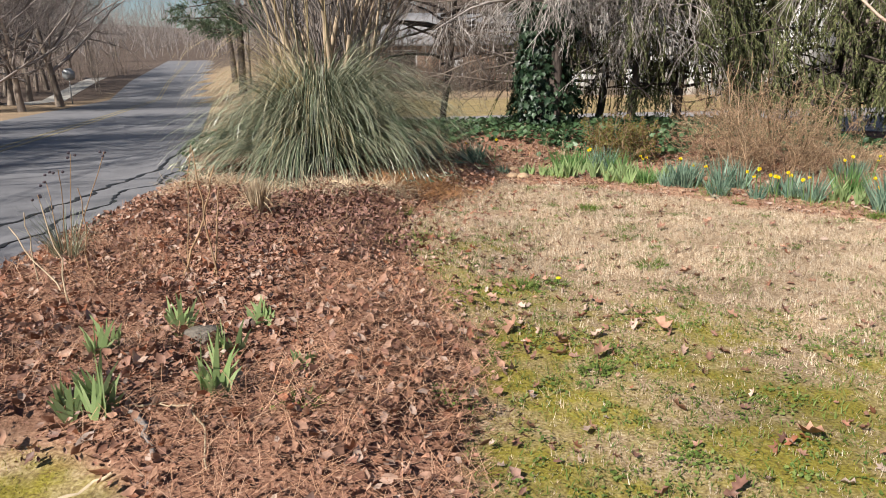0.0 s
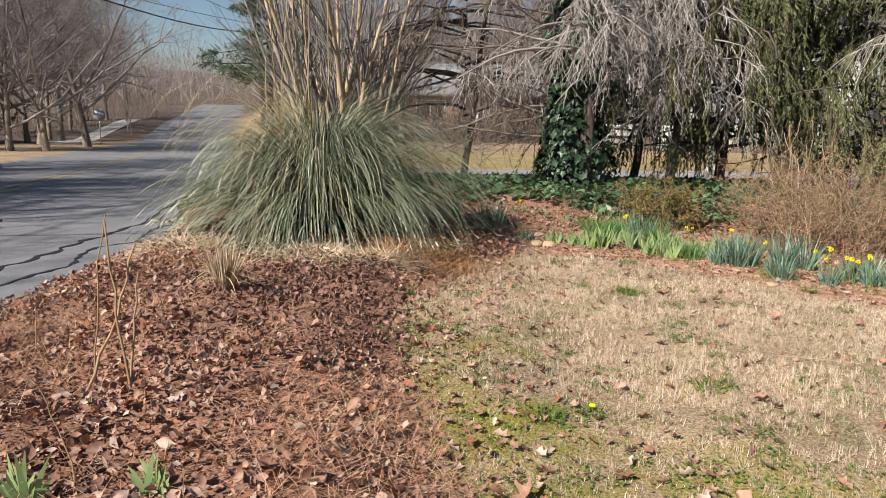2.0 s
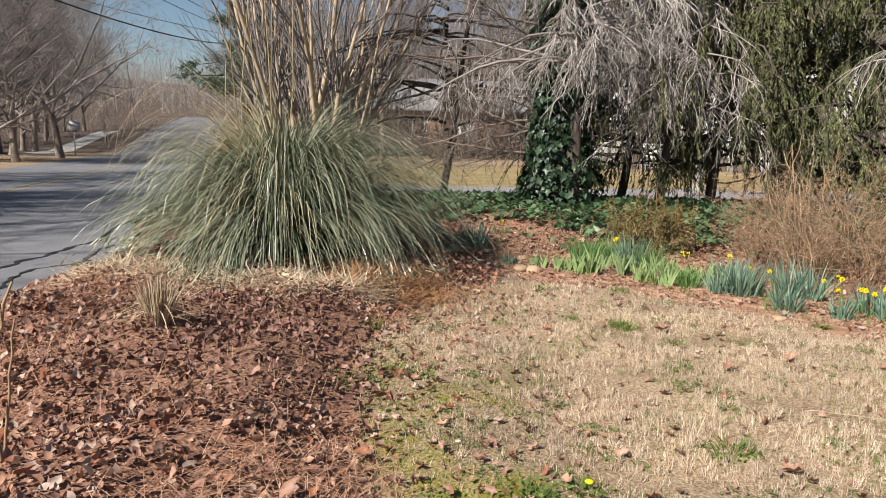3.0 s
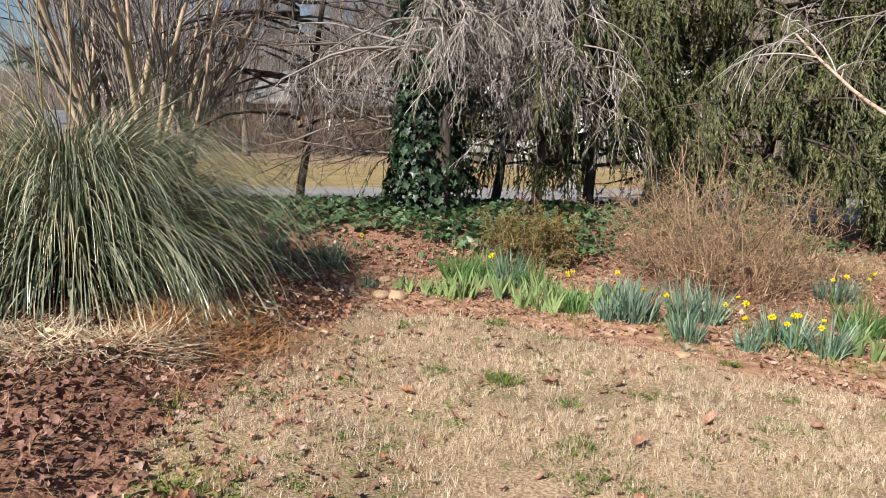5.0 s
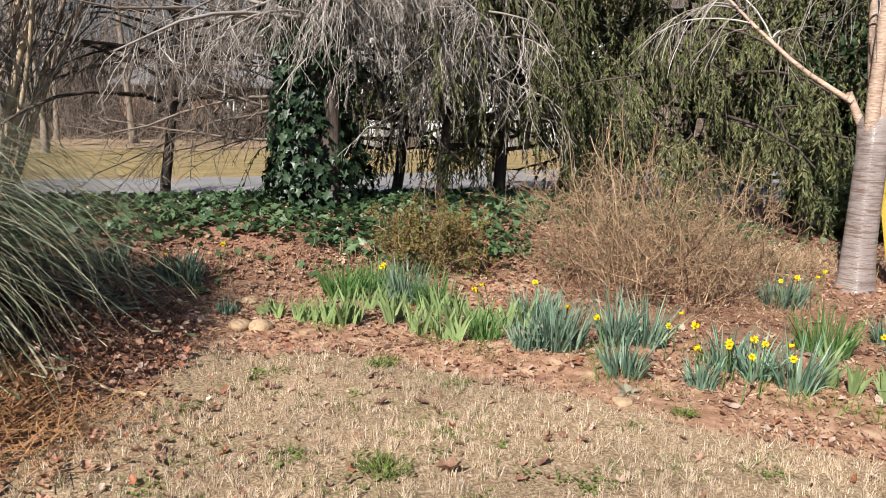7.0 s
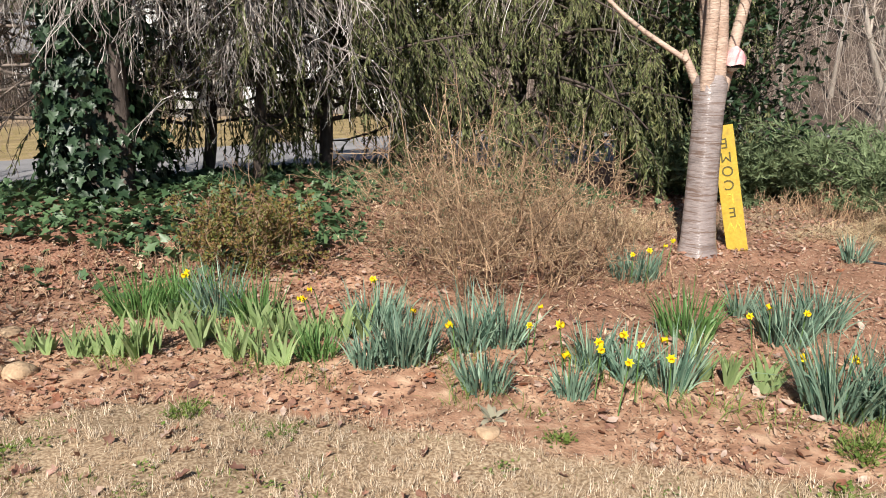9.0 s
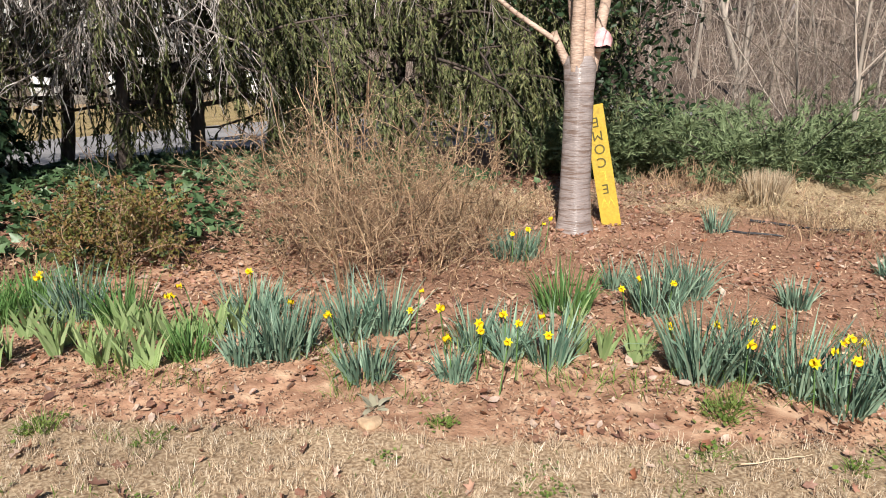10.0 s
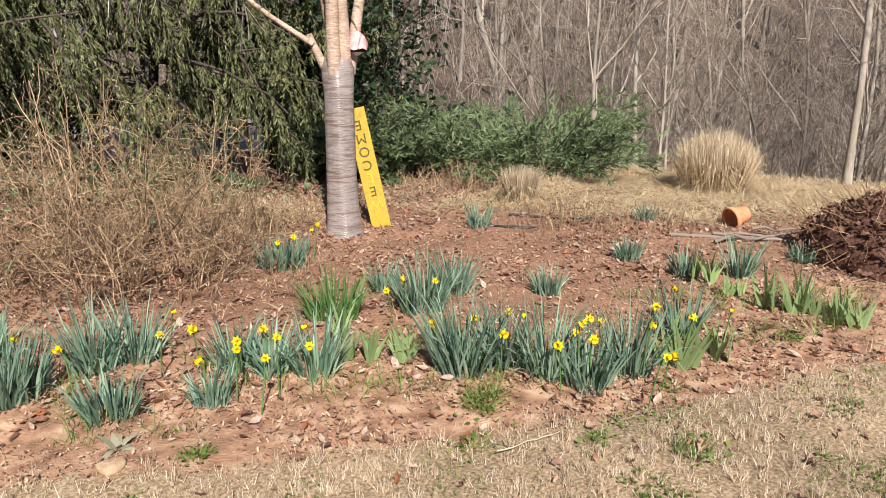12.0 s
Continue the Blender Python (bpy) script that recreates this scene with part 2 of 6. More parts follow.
def cherry_bark():
    m = mk("banded_cherry_bark", [(0.19, 0.155, 0.145), (0.31, 0.26, 0.245), (0.25, 0.205, 0.195)], 0.33, 5, 0.15, island=False, bump=0.3, bscale=40, stretch=(0.5, 0.5, 3), spec=0.5)
    n, l = m.node_tree.nodes, m.node_tree.links
    tc = n.new("ShaderNodeTexCoord")
    mp = n.new("ShaderNodeMapping")
    mp.inputs["Scale"].default_value = (5, 5, 75)
    l.new(tc.outputs["Object"], mp.inputs[0])
    nz = n.new("ShaderNodeTexNoise")
    nz.inputs["Scale"].default_value = 1.0
    nz.inputs["Detail"].default_value = 3
    l.new(mp.outputs[0], nz.inputs[0])
    rp = n.new("ShaderNodeValToRGB")
    rp.color_ramp.elements[0].position, rp.color_ramp.elements[1].position = 0.54, 0.62
    l.new(nz.outputs[0], rp.inputs[0])
    mx = n.new("ShaderNodeMix")
    mx.data_type = "RGBA"
    b = n["Principled BSDF"]
    old = b.inputs["Base Color"].links[0].from_socket
    l.new(rp.outputs[0], mx.inputs[0])
    l.new(old, mx.inputs[6])
    mx.inputs[7].default_value = (0.17, 0.12, 0.10, 1)
    l.new(mx.outputs[2], b.inputs["Base Color"])
    return m


M_CHERRY = cherry_bark()


def ground_material():
    """Soil, leaf bed, dead lawn, moss and forest floor, chosen by the zone attribute and broken up by noise."""
    m = bpy.data.materials.new("garden_ground")
    m.use_nodes = True
    n, l = m.node_tree.nodes, m.node_tree.links
    b = n["Principled BSDF"]
    b.inputs["Roughness"].default_value = 0.95
    b.inputs["Specular IOR Level"].default_value = 0.15
    tc = n.new("ShaderNodeTexCoord")

    def nz(scale, detail=6):
        t = n.new("ShaderNodeTexNoise")
        t.inputs["Scale"].default_value, t.inputs["Detail"].default_value = scale, detail
        l.new(tc.outputs["Object"], t.inputs[0])
        return t.outputs[0]

    big, mid, fine = nz(1.3), nz(9), nz(70, 4)

    def pal(src, *cols):
        r = n.new("ShaderNodeValToRGB")
        while len(r.color_ramp.elements) < len(cols):
            r.color_ramp.elements.new(0.5)
        for i, c in enumerate(cols):
            r.color_ramp.elements[i].position = 0.3 + 0.4 * i / (len(cols) - 1)
            r.color_ramp.elements[i].color = (*c, 1)
        l.new(src, r.inputs[0])
        return r.outputs[0]

    clay = pal(mid, (0.18, 0.095, 0.06), (0.36, 0.205, 0.13), (0.54, 0.365, 0.245))
    lawn = pal(fine, (0.14, 0.09, 0.055), (0.29, 0.205, 0.13), (0.46, 0.36, 0.245))
    mulch = pal(fine, (0.085, 0.042, 0.028), (0.23, 0.118, 0.078), (0.38, 0.22, 0.15))
    moss = pal(fine, (0.12, 0.085, 0.028), (0.215, 0.18, 0.028), (0.29, 0.24, 0.065))
    wood = pal(mid, (0.055, 0.04, 0.032), (0.11, 0.08, 0.064), (0.17, 0.13, 0.10))
    at = n.new("ShaderNodeAttribute")
    at.attribute_name = "zone"
    sp = n.new("ShaderNodeSeparateColor")
    l.new(at.outputs["Color"], sp.inputs[0])

    def mix(f, a, c, soft=0.25):
        ad = n.new("ShaderNodeMath")
        ad.operation = "ADD"
        l.new(f, ad.inputs[0])
        l.new(mid, ad.inputs[1])
        mr = n.new("ShaderNodeMapRange")
        mr.inputs[1].default_value, mr.inputs[2].default_value = 1.0 - soft, 1.0 + soft
        l.new(ad.outputs[0], mr.inputs[0])
        x = n.new("ShaderNodeMix")
        x.data_type = "RGBA"
        l.new(mr.outputs[0], x.inputs[0])
        l.new(a, x.inputs[6])
        l.new(c, x.inputs[7])
        return x.outputs[2]

    col = mix(sp.outputs[0], clay, lawn)
    col = mix(sp.outputs[1], col, moss)
    col = mix(sp.outputs[2], col, mulch)
    col = mix(at.outputs["Alpha"], col, wood)
    hs = n.new("ShaderNodeHueSaturation")
    mr = n.new("ShaderNodeMapRange")
    mr.inputs[1].default_value, mr.inputs[2].default_value, mr.inputs[3].default_value, mr.inputs[4].default_value = 0.3, 0.7, 0.75, 1.25
    l.new(big, mr.inputs[0])
    l.new(mr.outputs[0], hs.inputs["Value"])
    l.new(col, hs.inputs["Color"])
    l.new(hs.outputs[0], b.inputs["Base Color"])
    bp = n.new("ShaderNodeBump")
    bp.inputs["Strength"].default_value, bp.inputs["Distance"].default_value = 0.6, 0.02
    l.new(mid, bp.inputs["Height"])
    bq = n.new("ShaderNodeBump")
    bq.inputs["Strength"].default_value, bq.inputs["Distance"].default_value = 0.7, 0.01
    l.new(fine, bq.inputs["Height"])
    l.new(bp.outputs[0], bq.inputs["Normal"])
    l.new(bq.outputs[0], b.inputs["Normal"])
    return m


M_GROUND = ground_material()


# ---- mesh helpers ----
def tris(F):
    F = np.asarray(F)
    return F if F.shape[1] == 3 else np.concatenate([F[:, [0, 1, 2]], F[:, [0, 2, 3]]])


def join(*pieces):
    V, F, k = [], [], 0
    same = len({np.asarray(f).shape[1] for v, f in pieces}) == 1
    for v, f in pieces:
        V.append(np.asarray(v, float).reshape(-1, 3))
        F.append((np.asarray(f) if same else tris(f)) + k)
        k += len(V[-1])
    return np.concatenate(V), np.concatenate(F)


def part(name, vf, material, parent=None, label="", smooth=False):
    V, F = vf
    V, F = np.asarray(V, np.float32).reshape(-1, 3), np.asarray(F, np.int32)
    me = bpy.data.meshes.new(name)
    me.vertices.add(len(V))
    me.vertices.foreach_set("co", V.ravel())
    me.loops.add(F.size)
    me.loops.foreach_set("vertex_index", F.ravel())
    me.polygons.add(len(F))
    me.polygons.foreach_set("loop_start", np.arange(len(F), dtype=np.int32) * F.shape[1])
    if smooth:
        me.polygons.foreach_set("use_smooth", np.ones(len(F), bool))
    me.update(calc_edges=True)
    me.validate()
    me.materials.append(material)
    ob = new(name, me)
    if parent is not None:
        ob.parent = parent
    if label:
        ob["label"] = label
    return ob


def thing(name, x, y, z, label, category, group="", kind="", turn=0.0):
    ob = new(name)
    ob.empty_display_size = 0.1
    ob.matrix_basis = pose(x, y, z, 0, 0, turn)
    return tagged(ob, label, category, group, kind)


def unit(v):
    return v / np.maximum(np.linalg.norm(v, axis=-1, keepdims=True), 1e-9)


def blades(base, az, length, width, lean, droop, segs=3, power=1.0, turn=0.0):
    """Strips that rise from base, lean over by lean and bend by droop (radians) towards az."""
    N = len(base)
    one = np.ones(N)
    az, length, width, lean, droop, turn = (np.asarray(a) * one for a in (az, length, width, lean, droop, turn))
    s = np.linspace(0, 1, segs + 1)
    th = lean[:, None] + droop[:, None] * s[None, 1:] ** power
    step = (length / segs)[:, None]
    r = np.concatenate([np.zeros((N, 1)), np.cumsum(np.sin(th) * step, 1)], 1)
    z = np.concatenate([np.zeros((N, 1)), np.cumsum(np.cos(th) * step, 1)], 1)
    c = np.stack([base[:, 0, None] + r * np.cos(az)[:, None], base[:, 1, None] + r * np.sin(az)[:, None], base[:, 2, None] + z], -1)
    side = np.stack([-np.sin(az + turn), np.cos(az + turn), 0 * az], -1)
    wd = width[:, None] * 0.5 * (1 - s[None] ** 2.2 * 0.92) * (0.7 + 0.3 * np.minimum(1, s * 4))[None]
    V = np.stack([c - side[:, None] * wd[..., None], c + side[:, None] * wd[..., None]], 2).reshape(-1, 3)
    i = np.arange(N)[:, None] * (segs + 1) * 2 + np.arange(segs)[None] * 2
    F = np.stack([i, i + 1, i + 3, i + 2], -1).reshape(-1, 4)
    return V, F


def tubes(P, R, sides=4):
    """Round stems along N paths of K points."""
    P, R = np.asarray(P, float), np.asarray(R, float)
    N, K, _ = P.shape
    R = np.broadcast_to(R, (N, K))
    T = unit(np.gradient(P, axis=1))
    mean = unit(P[:, -1] - P[:, 0])
    ref = np.where(np.abs(mean[:, 2:3]) > 0.7, [[1.0, 0.1, 0.0]], [[0.0, 0.1, 1.0]])[:, None]
    u = unit(np.cross(T, np.broadcast_to(ref, T.shape)))
    v = np.cross(T, u)
    a = np.arange(sides) / sides * 2 * np.pi
    V = P[:, :, None] + (u[:, :, None] * np.cos(a)[:, None] + v[:, :, None] * np.sin(a)[:, None]) * R[:, :, None, None]
    i = np.arange(N)[:, None, None] * K * sides + np.arange(K - 1)[None, :, None] * sides
    j, j2 = np.arange(sides)[None, None], ((np.arange(sides) + 1) % sides)[None, None]
    F = np.stack([i + j, i + j2, i + sides + j2, i + sides + j], -1).reshape(-1, 4)
    return V.reshape(-1, 3), F


def grow(S, D, L, K, wob, up=0.0, g=rng):
    P, d = [S], unit(D)
    for k in range(K):
        d = d + g.normal(0, wob, d.shape)
        d[:, 2] += up
        d = unit(d)
        P.append(P[-1] + d * (L / K)[:, None])
    return np.stack(P, 1)


def spawn(P, R, L, n, t0, t1, ang, lf, g=rng):
    """n side shoots on each path: start, direction, length, radius."""
    N, K, _ = P.shape
    idx = np.repeat(np.arange(N), n)
    t = g.uniform(t0, t1, len(idx))
    f = t * (K - 1)
    k = np.minimum(f.astype(int), K - 2)
    fr = (f - k)[:, None]
    S = P[idx, k] * (1 - fr) + P[idx, k + 1] * fr
    T = unit(P[idx, k + 1] - P[idx, k])
    q = g.normal(size=T.shape)
    q = unit(q - T * (q * T).sum(1, keepdims=True))
    a = ang * g.uniform(0.6, 1.3, len(idx))[:, None]
    rr = R[idx, k] * (1 - fr[:, 0]) + R[idx, k + 1] * fr[:, 0]
    return S, T * np.cos(a) + q * np.sin(a), L[idx] * lf * g.uniform(0.5, 1.1, len(idx)) * (1.25 - 0.7 * t), rr


def taper(r0, K, end=0.25, p=1.0):
    return np.asarray(r0)[:, None] * (1 - (1 - end) * np.linspace(0, 1, K)[None] ** p)


def stamp(tv, tf, pos, rot, size):
    """Copies of one small shape, turned by matrices rot and scaled, in one mesh."""
    V = np.einsum("nij,kj->nki", rot, tv) * np.asarray(size)[:, None, None] + pos[:, None]
    F = (np.arange(len(pos))[:, None, None] * len(tv) + tf[None]).reshape(-1, tf.shape[1])
    return V.reshape(-1, 3), F


def turns(n, tilt, g=rng):
    """Random rotations about z, tipped by up to about tilt radians."""
    a, b, c = g.uniform(0, 2 * np.pi, n), g.normal(0, tilt, n), g.normal(0, tilt, n)
    o, i = np.zeros(n), np.ones(n)
    Z = np.stack([np.cos(a), -np.sin(a), o, np.sin(a), np.cos(a), o, o, o, i], -1).reshape(-1, 3, 3)
    X = np.stack([i, o, o, o, np.cos(b), -np.sin(b), o, np.sin(b), np.cos(b)], -1).reshape(-1, 3, 3)
    Y = np.stack([np.cos(c), o, np.sin(c), o, i, o, -np.sin(c), o, np.cos(c)], -1).reshape(-1, 3, 3)
    return X @ Y @ Z


def box(x0, y0, z0, x1, y1, z1):
    V = np.array([(x, y, z) for x in (x0, x1) for y in (y0, y1) for z in (z0, z1)], float)
    F = np.array([(0, 1, 3, 2), (4, 6, 7, 5), (0, 4, 5, 1), (2, 3, 7, 6), (0, 2, 6, 4), (1, 5, 7, 3)])
    return V, F


def lathe(profile, sides=16):
    """A turned shape from (radius, height) pairs."""
    pr = np.array(profile, float)
    a = np.arange(sides) / sides * 2 * np.pi
    V = np.stack([pr[:, None, 0] * np.cos(a), pr[:, None, 0] * np.sin(a), np.repeat(pr[:, 1:], sides, 1)], -1).reshape(-1, 3)
    i = np.arange(len(pr) - 1)[:, None] * sides
    j, j2 = np.arange(sides)[None], ((np.arange(sides) + 1) % sides)[None]
    return V, np.stack([i + j, i + j2, i + sides + j2, i + sides + j], -1).reshape(-1, 4)


def lump(r, g, n=10, rough=0.2, flat=0.6):
    V, F = lathe([(max(1e-3, math.sin(math.pi * k / n)) * r, -math.cos(math.pi * k / n) * r * flat) for k in range(n + 1)], n + 2)
    d = unit(V)
    k = g.normal(size=(3, 3)) * 2.2
    V = V * (1 + rough * np.sin(d @ k).mean(1, keepdims=True) + rough * 0.4 * np.sin(d @ k[::-1] * 2.7 + 1).mean(1, keepdims=True))
    return V, F


def wave(x, y, s, k=0):
    """Smooth uneven field, about -1 to 1, with bumps about s metres across."""
    g = np.random.default_rng(100 + k)
    out = 0
    for i in range(6):
        a, ph, f = g.uniform(0, 6.28), g.uniform(0, 6.28), g.uniform(0.6, 1.7) * 3.1 / s
        out = out + np.sin((x * np.cos(a) + y * np.sin(a)) * f + ph)
    return out / 3


def sm(a, b, x):
    t = np.clip((x - a) / (b - a), 0, 1)
    return t * t * (3 - 2 * t)


# ---- the plan ----
def mossiness(x, y):
    """How far moss and weeds take over from the dormant grass: along the bed and over the near lawn."""
    n = 0.3 * wave(x, y, 0.6, 4) + 0.18 * wave(x, y, 0.22, 9)
    along = sm(1.2, 0.15, x - bed_edge(y) + n) * sm(7.6, 4.6, y)
    return np.maximum(along, 0.9 * sm(5.1, 3.1, y + 0.45 * np.maximum(0, x - 1.6) - n))


def bed_edge(y):
    """x of the line between the leaf bed and the lawn."""
    return np.interp(y, [1.5, 2.2, 3.3, 4.7, 6.2, 7.4, 8.4], [0.45, 0.52, 0.66, 0.36, 0.24, 0.55, 1.3])


def bed_front(x, y):
    """y of the mossy near end of the leaf bed."""
    return 1.85 + 0.42 * sm(-0.1, -0.9, x) + 0.1 * wave(x, y, 0.5, 5)


def lawn_edge(x):
    """y of the line between the lawn and the flower bed."""
    return np.interp(x, [0.2, 1.4, 2.3, 3.0, 3.7, 4.65, 5.36, 6.17, 9.0], [8.3, 8.6, 8.35, 7.65, 6.84, 5.94, 5.4, 4.84, 3.2])


def ground_z(x, y):
    x, y = np.asarray(x, float), np.asarray(y, float)
    near = sm(26, 18, np.hypot(x - 2, y - 6))
    e = bed_edge(y)
    bed = 0.17 * sm(e + 0.12, e - 0.6, x) * sm(-2.5, -1.9, x) * sm(1.6, 2.5, y) * (1 - sm(9.5, 11, y))
    bed = bed * (1 + 0.18 * wave(x, y, 0.7, 1))
    bank = 0.36 * sm(9.7, 12.5, y) * (1 - sm(13.2, 15.6, y)) * sm(-4.5, -2.6, x) * (1 - sm(6.0, 9.0, x))
    z = bed + bank + near * (0.012 * wave(x, y, 0.5, 2) + 0.006 * wave(x, y, 0.17, 3)) * sm(-2.7, -2.3, x)
    rise = 0.01 * np.maximum(y - 30, 0) + 0.03 * np.clip(y - 60, 0, 65)
    street = -0.02 * np.clip(y - 8, 0, 50) + 0.054 * np.clip(y - 58, 0, 67)
    edge = road_right(y)
    z = z + rise + (street - rise) * sm(edge + 4, edge, x)
    z = z + 0.05 * np.maximum(y - 128, 0) + 0.06 * np.maximum(-62 - x, 0)
    z = z - 1.5 * sm(12.0, 16.5, x) * (1 - sm(10, 17, y))
    z = z + 0.30 * np.clip(x - 24, 0, 60) * sm(24, 40, x) + 0.16 * np.clip(y - 56, 0, 90) * sm(-4, 14, x)
    return z


def road_right(y):
    return np.interp(y, [-60, 9, 20, 70, 125, 170], [-2.55, -2.55, -5.4, -18.5, -33, -50])


def road_left(y):
    return np.interp(y, [-60, 0, 10, 25, 78, 125, 170], [-8.6, -8.6, -9.6, -13.7, -29.3, -40.5, -57])


def steps(*runs):
    out = [runs[0][0]]
    for a, b, d in runs:
        out.extend(a + (b - a) * (i + 1) / max(1, round((b - a) / d)) for i in range(max(1, round((b - a) / d))))
    return np.array(out)


def build_ground():
    xs = steps((-420, -120, 60), (-120, -40, 10), (-40, -12, 2), (-12, -4, 0.5), (-4, 10, 0.1), (10, 18, 0.4), (18, 44, 2), (44, 120, 8), (120, 420, 60))
    ys = steps((-420, -60, 60), (-60, -6, 6), (-6, 1, 0.5), (1, 11, 0.1), (11, 17, 0.25), (17, 30, 1), (30, 58, 2), (58, 60, 1), (60, 70, 5), (70, 125, 5), (125, 170, 9), (170, 520, 70))
    X, Y = np.meshgrid(xs, ys)
    Z = ground_z(X, Y)
    ny, nx = X.shape
    i = (np.arange(ny - 1)[:, None] * nx + np.arange(nx - 1)[None]).ravel()
    F = np.stack([i, i + 1, i + nx + 1, i + nx], -1)
    ob = part("ground", (np.stack([X, Y, Z], -1), F), M_GROUND, smooth=True)
    tagged(ob, "red clay soil, leaf litter and dormant lawn of a front garden", "ground", kind="structure")
    e = bed_edge(Y)
    edge = lawn_edge(X)
    south = sm(edge + 0.12, edge - 0.12, Y)
    in_bed = sm(e + 0.15, e - 0.15, X) * sm(-0.2, 0.2, Y - bed_front(X, Y)) * sm(-2.75, -2.5, X) * (1 - sm(11.5, 12, Y))
    lawn = south * (1 - in_bed)
    far = np.maximum(sm(19.5, 20.5, Y), sm(-10, -11, X))
    lawn = np.maximum(lawn, far)
    lawn = np.maximum(lawn, 0.8 * sm(11.0, 11.5, X + 0.35 * Y) * (1 - sm(12.4, 13.2, X)) * sm(3.2, 3.8, Y))
    moss = (1 - in_bed) * south * mossiness(X, Y) * (0.62 + 0.22 * wave(X, Y, 0.45, 48))
    moss = np.maximum(moss, 0.45 * far * sm(15, 19, Y) * sm(36, 30, Y) * sm(-8, -4, X))
    mulch = np.maximum(in_bed, 0.75 * sm(9.6, 10.6, Y) * (1 - sm(14.5, 15.5, Y)) * sm(-5, -3, X))
    mulch = np.maximum(mulch, 0.55 * sm(0.7, 1.6, Y - edge) * sm(3.6, 4.8, X) * (1 - sm(11.0, 11.6, X + 0.35 * Y)))
    woods = np.maximum(sm(11.5, 13.5, X) * (1 - sm(15, 16, Y) * (1 - sm(16, 20, X))), np.maximum(sm(44, 52, Y) * sm(-16, -10, X), sm(-22, -28, X)))
    zone = np.stack([lawn, moss, mulch, woods], -1).reshape(-1, 4)
    at = ob.data.color_attributes.new("zone", "FLOAT_COLOR", "POINT")
    at.data.foreach_set("color", zone.astype(np.float32).ravel())
    return ob


ground = build_ground()


def strip(name, left, right, ys, lift, material, across=6):
    """A paved strip that lies on the ground between two edges."""
    t = np.linspace(0, 1, across + 1)
    X = left[:, None] * (1 - t) + right[:, None] * t
    Y = np.repeat(ys[:, None], across + 1, 1)
    Z = ground_z(X, Y) + lift
    n = across + 1
    i = (np.arange(len(ys) - 1)[:, None] * n + np.arange(across)[None]).ravel()
    F = np.stack([i, i + 1, i + n + 1, i + n], -1)
    V = np.stack([X, Y, Z], -1).reshape(-1, 3)
    # turned-down edges
    W = V.reshape(len(ys), n, 3)
    ends = []
    for col in (0, n - 1):
        a = W[:, col]
        bq = a - [0, 0, lift + 0.05]
        k = len(ys)
        j = np.arange(k - 1)
        ends.append((np.concatenate([a, bq]), np.stack([j, j + 1, j + 1 + k, j + k], -1)))
    return part(name, join((V, F), *ends), material)


ry = steps((-60, 0, 4), (0, 16, 0.08), (16, 60, 1), (60, 125, 2.5), (125, 128, 3))
ragged = 0.05 * wave(ry * 3.0, ry * 0, 0.9, 11) + 0.03 * wave(ry * 9, ry * 0, 0.8, 12)
road = strip("road", road_left(ry), road_right(ry) + ragged * (ry > 0) * (ry < 16), ry, 0.014, M_ASPHALT, 10)
tagged(road, "weathered grey asphalt road with crumbling edge and tree shadows", "road", kind="structure")
cy = steps((-60, 14, 4), (14, 60, 1), (60, 125, 5))
for off in (-0.13, 0.13):
    mid = (road_left(cy) + road_right(cy)) / 2 - 0.3
    tagged(strip("center_line", mid + off - 0.05, mid + off + 0.05, cy, 0.02, M_LINE, 1), "worn yellow painted line along the asphalt road", "road marking", "centre lines", "structure")
ny_ = steps((2, 16, 0.06))
for k, (off, wd) in enumerate(((-0.75, 0.035), (-0.34, 0.022))):
    wob = off + 0.07 * wave(ny_, ny_ * 0, 0.9, 20 + k) + 0.03 * wave(ny_ * 6, ny_ * 0, 0.9, 23 + k)
    ww = wd * (0.8 + 0.5 * wave(ny_ * 5, ny_ * 0, 0.7, 26 + k))
    tagged(strip("sealed_crack", -2.55 + wob - ww, -2.55 + wob + ww, ny_, 0.019, M_TAR, 1), "black crack running along the edge of the asphalt", "crack", "road cracks", "structure")


def drive_band(name, near, far, xs, lift, material):
    t = np.linspace(0, 1, 5)
    Y = near[:, None] * (1 - t) + far[:, None] * t
    X = np.repeat(xs[:, None], 5, 1)
    Z = ground_z(X, Y) + lift
    i = (np.arange(len(xs) - 1)[:, None] * 5 + np.arange(4)[None]).ravel()
    return part(name, (np.stack([X, Y, Z], -1), np.stack([i, i + 5, i + 6, i + 1], -1)), material)


dx = steps((-4.0, 22, 0.5))
drive = drive_band("driveway", np.interp(dx, [-4, 2, 6, 22], [16.4, 16.2, 14.9, 13.8]), np.interp(dx, [-4, 2, 6, 22], [20.2, 20.3, 21.2, 24]), dx, 0.02, M_DRIVE)
tagged(drive, "grey asphalt driveway behind the ivy bank", "driveway", kind="structure")
sy = steps((46, 84, 1))
walkway = strip("pavement", road_left(sy) - 5.2, road_left(sy) - 3.4, sy, 0.03, M_CONCRETE, 2)
tagged(walkway, "pale concrete pavement along the far verge", "pavement", kind="structure")


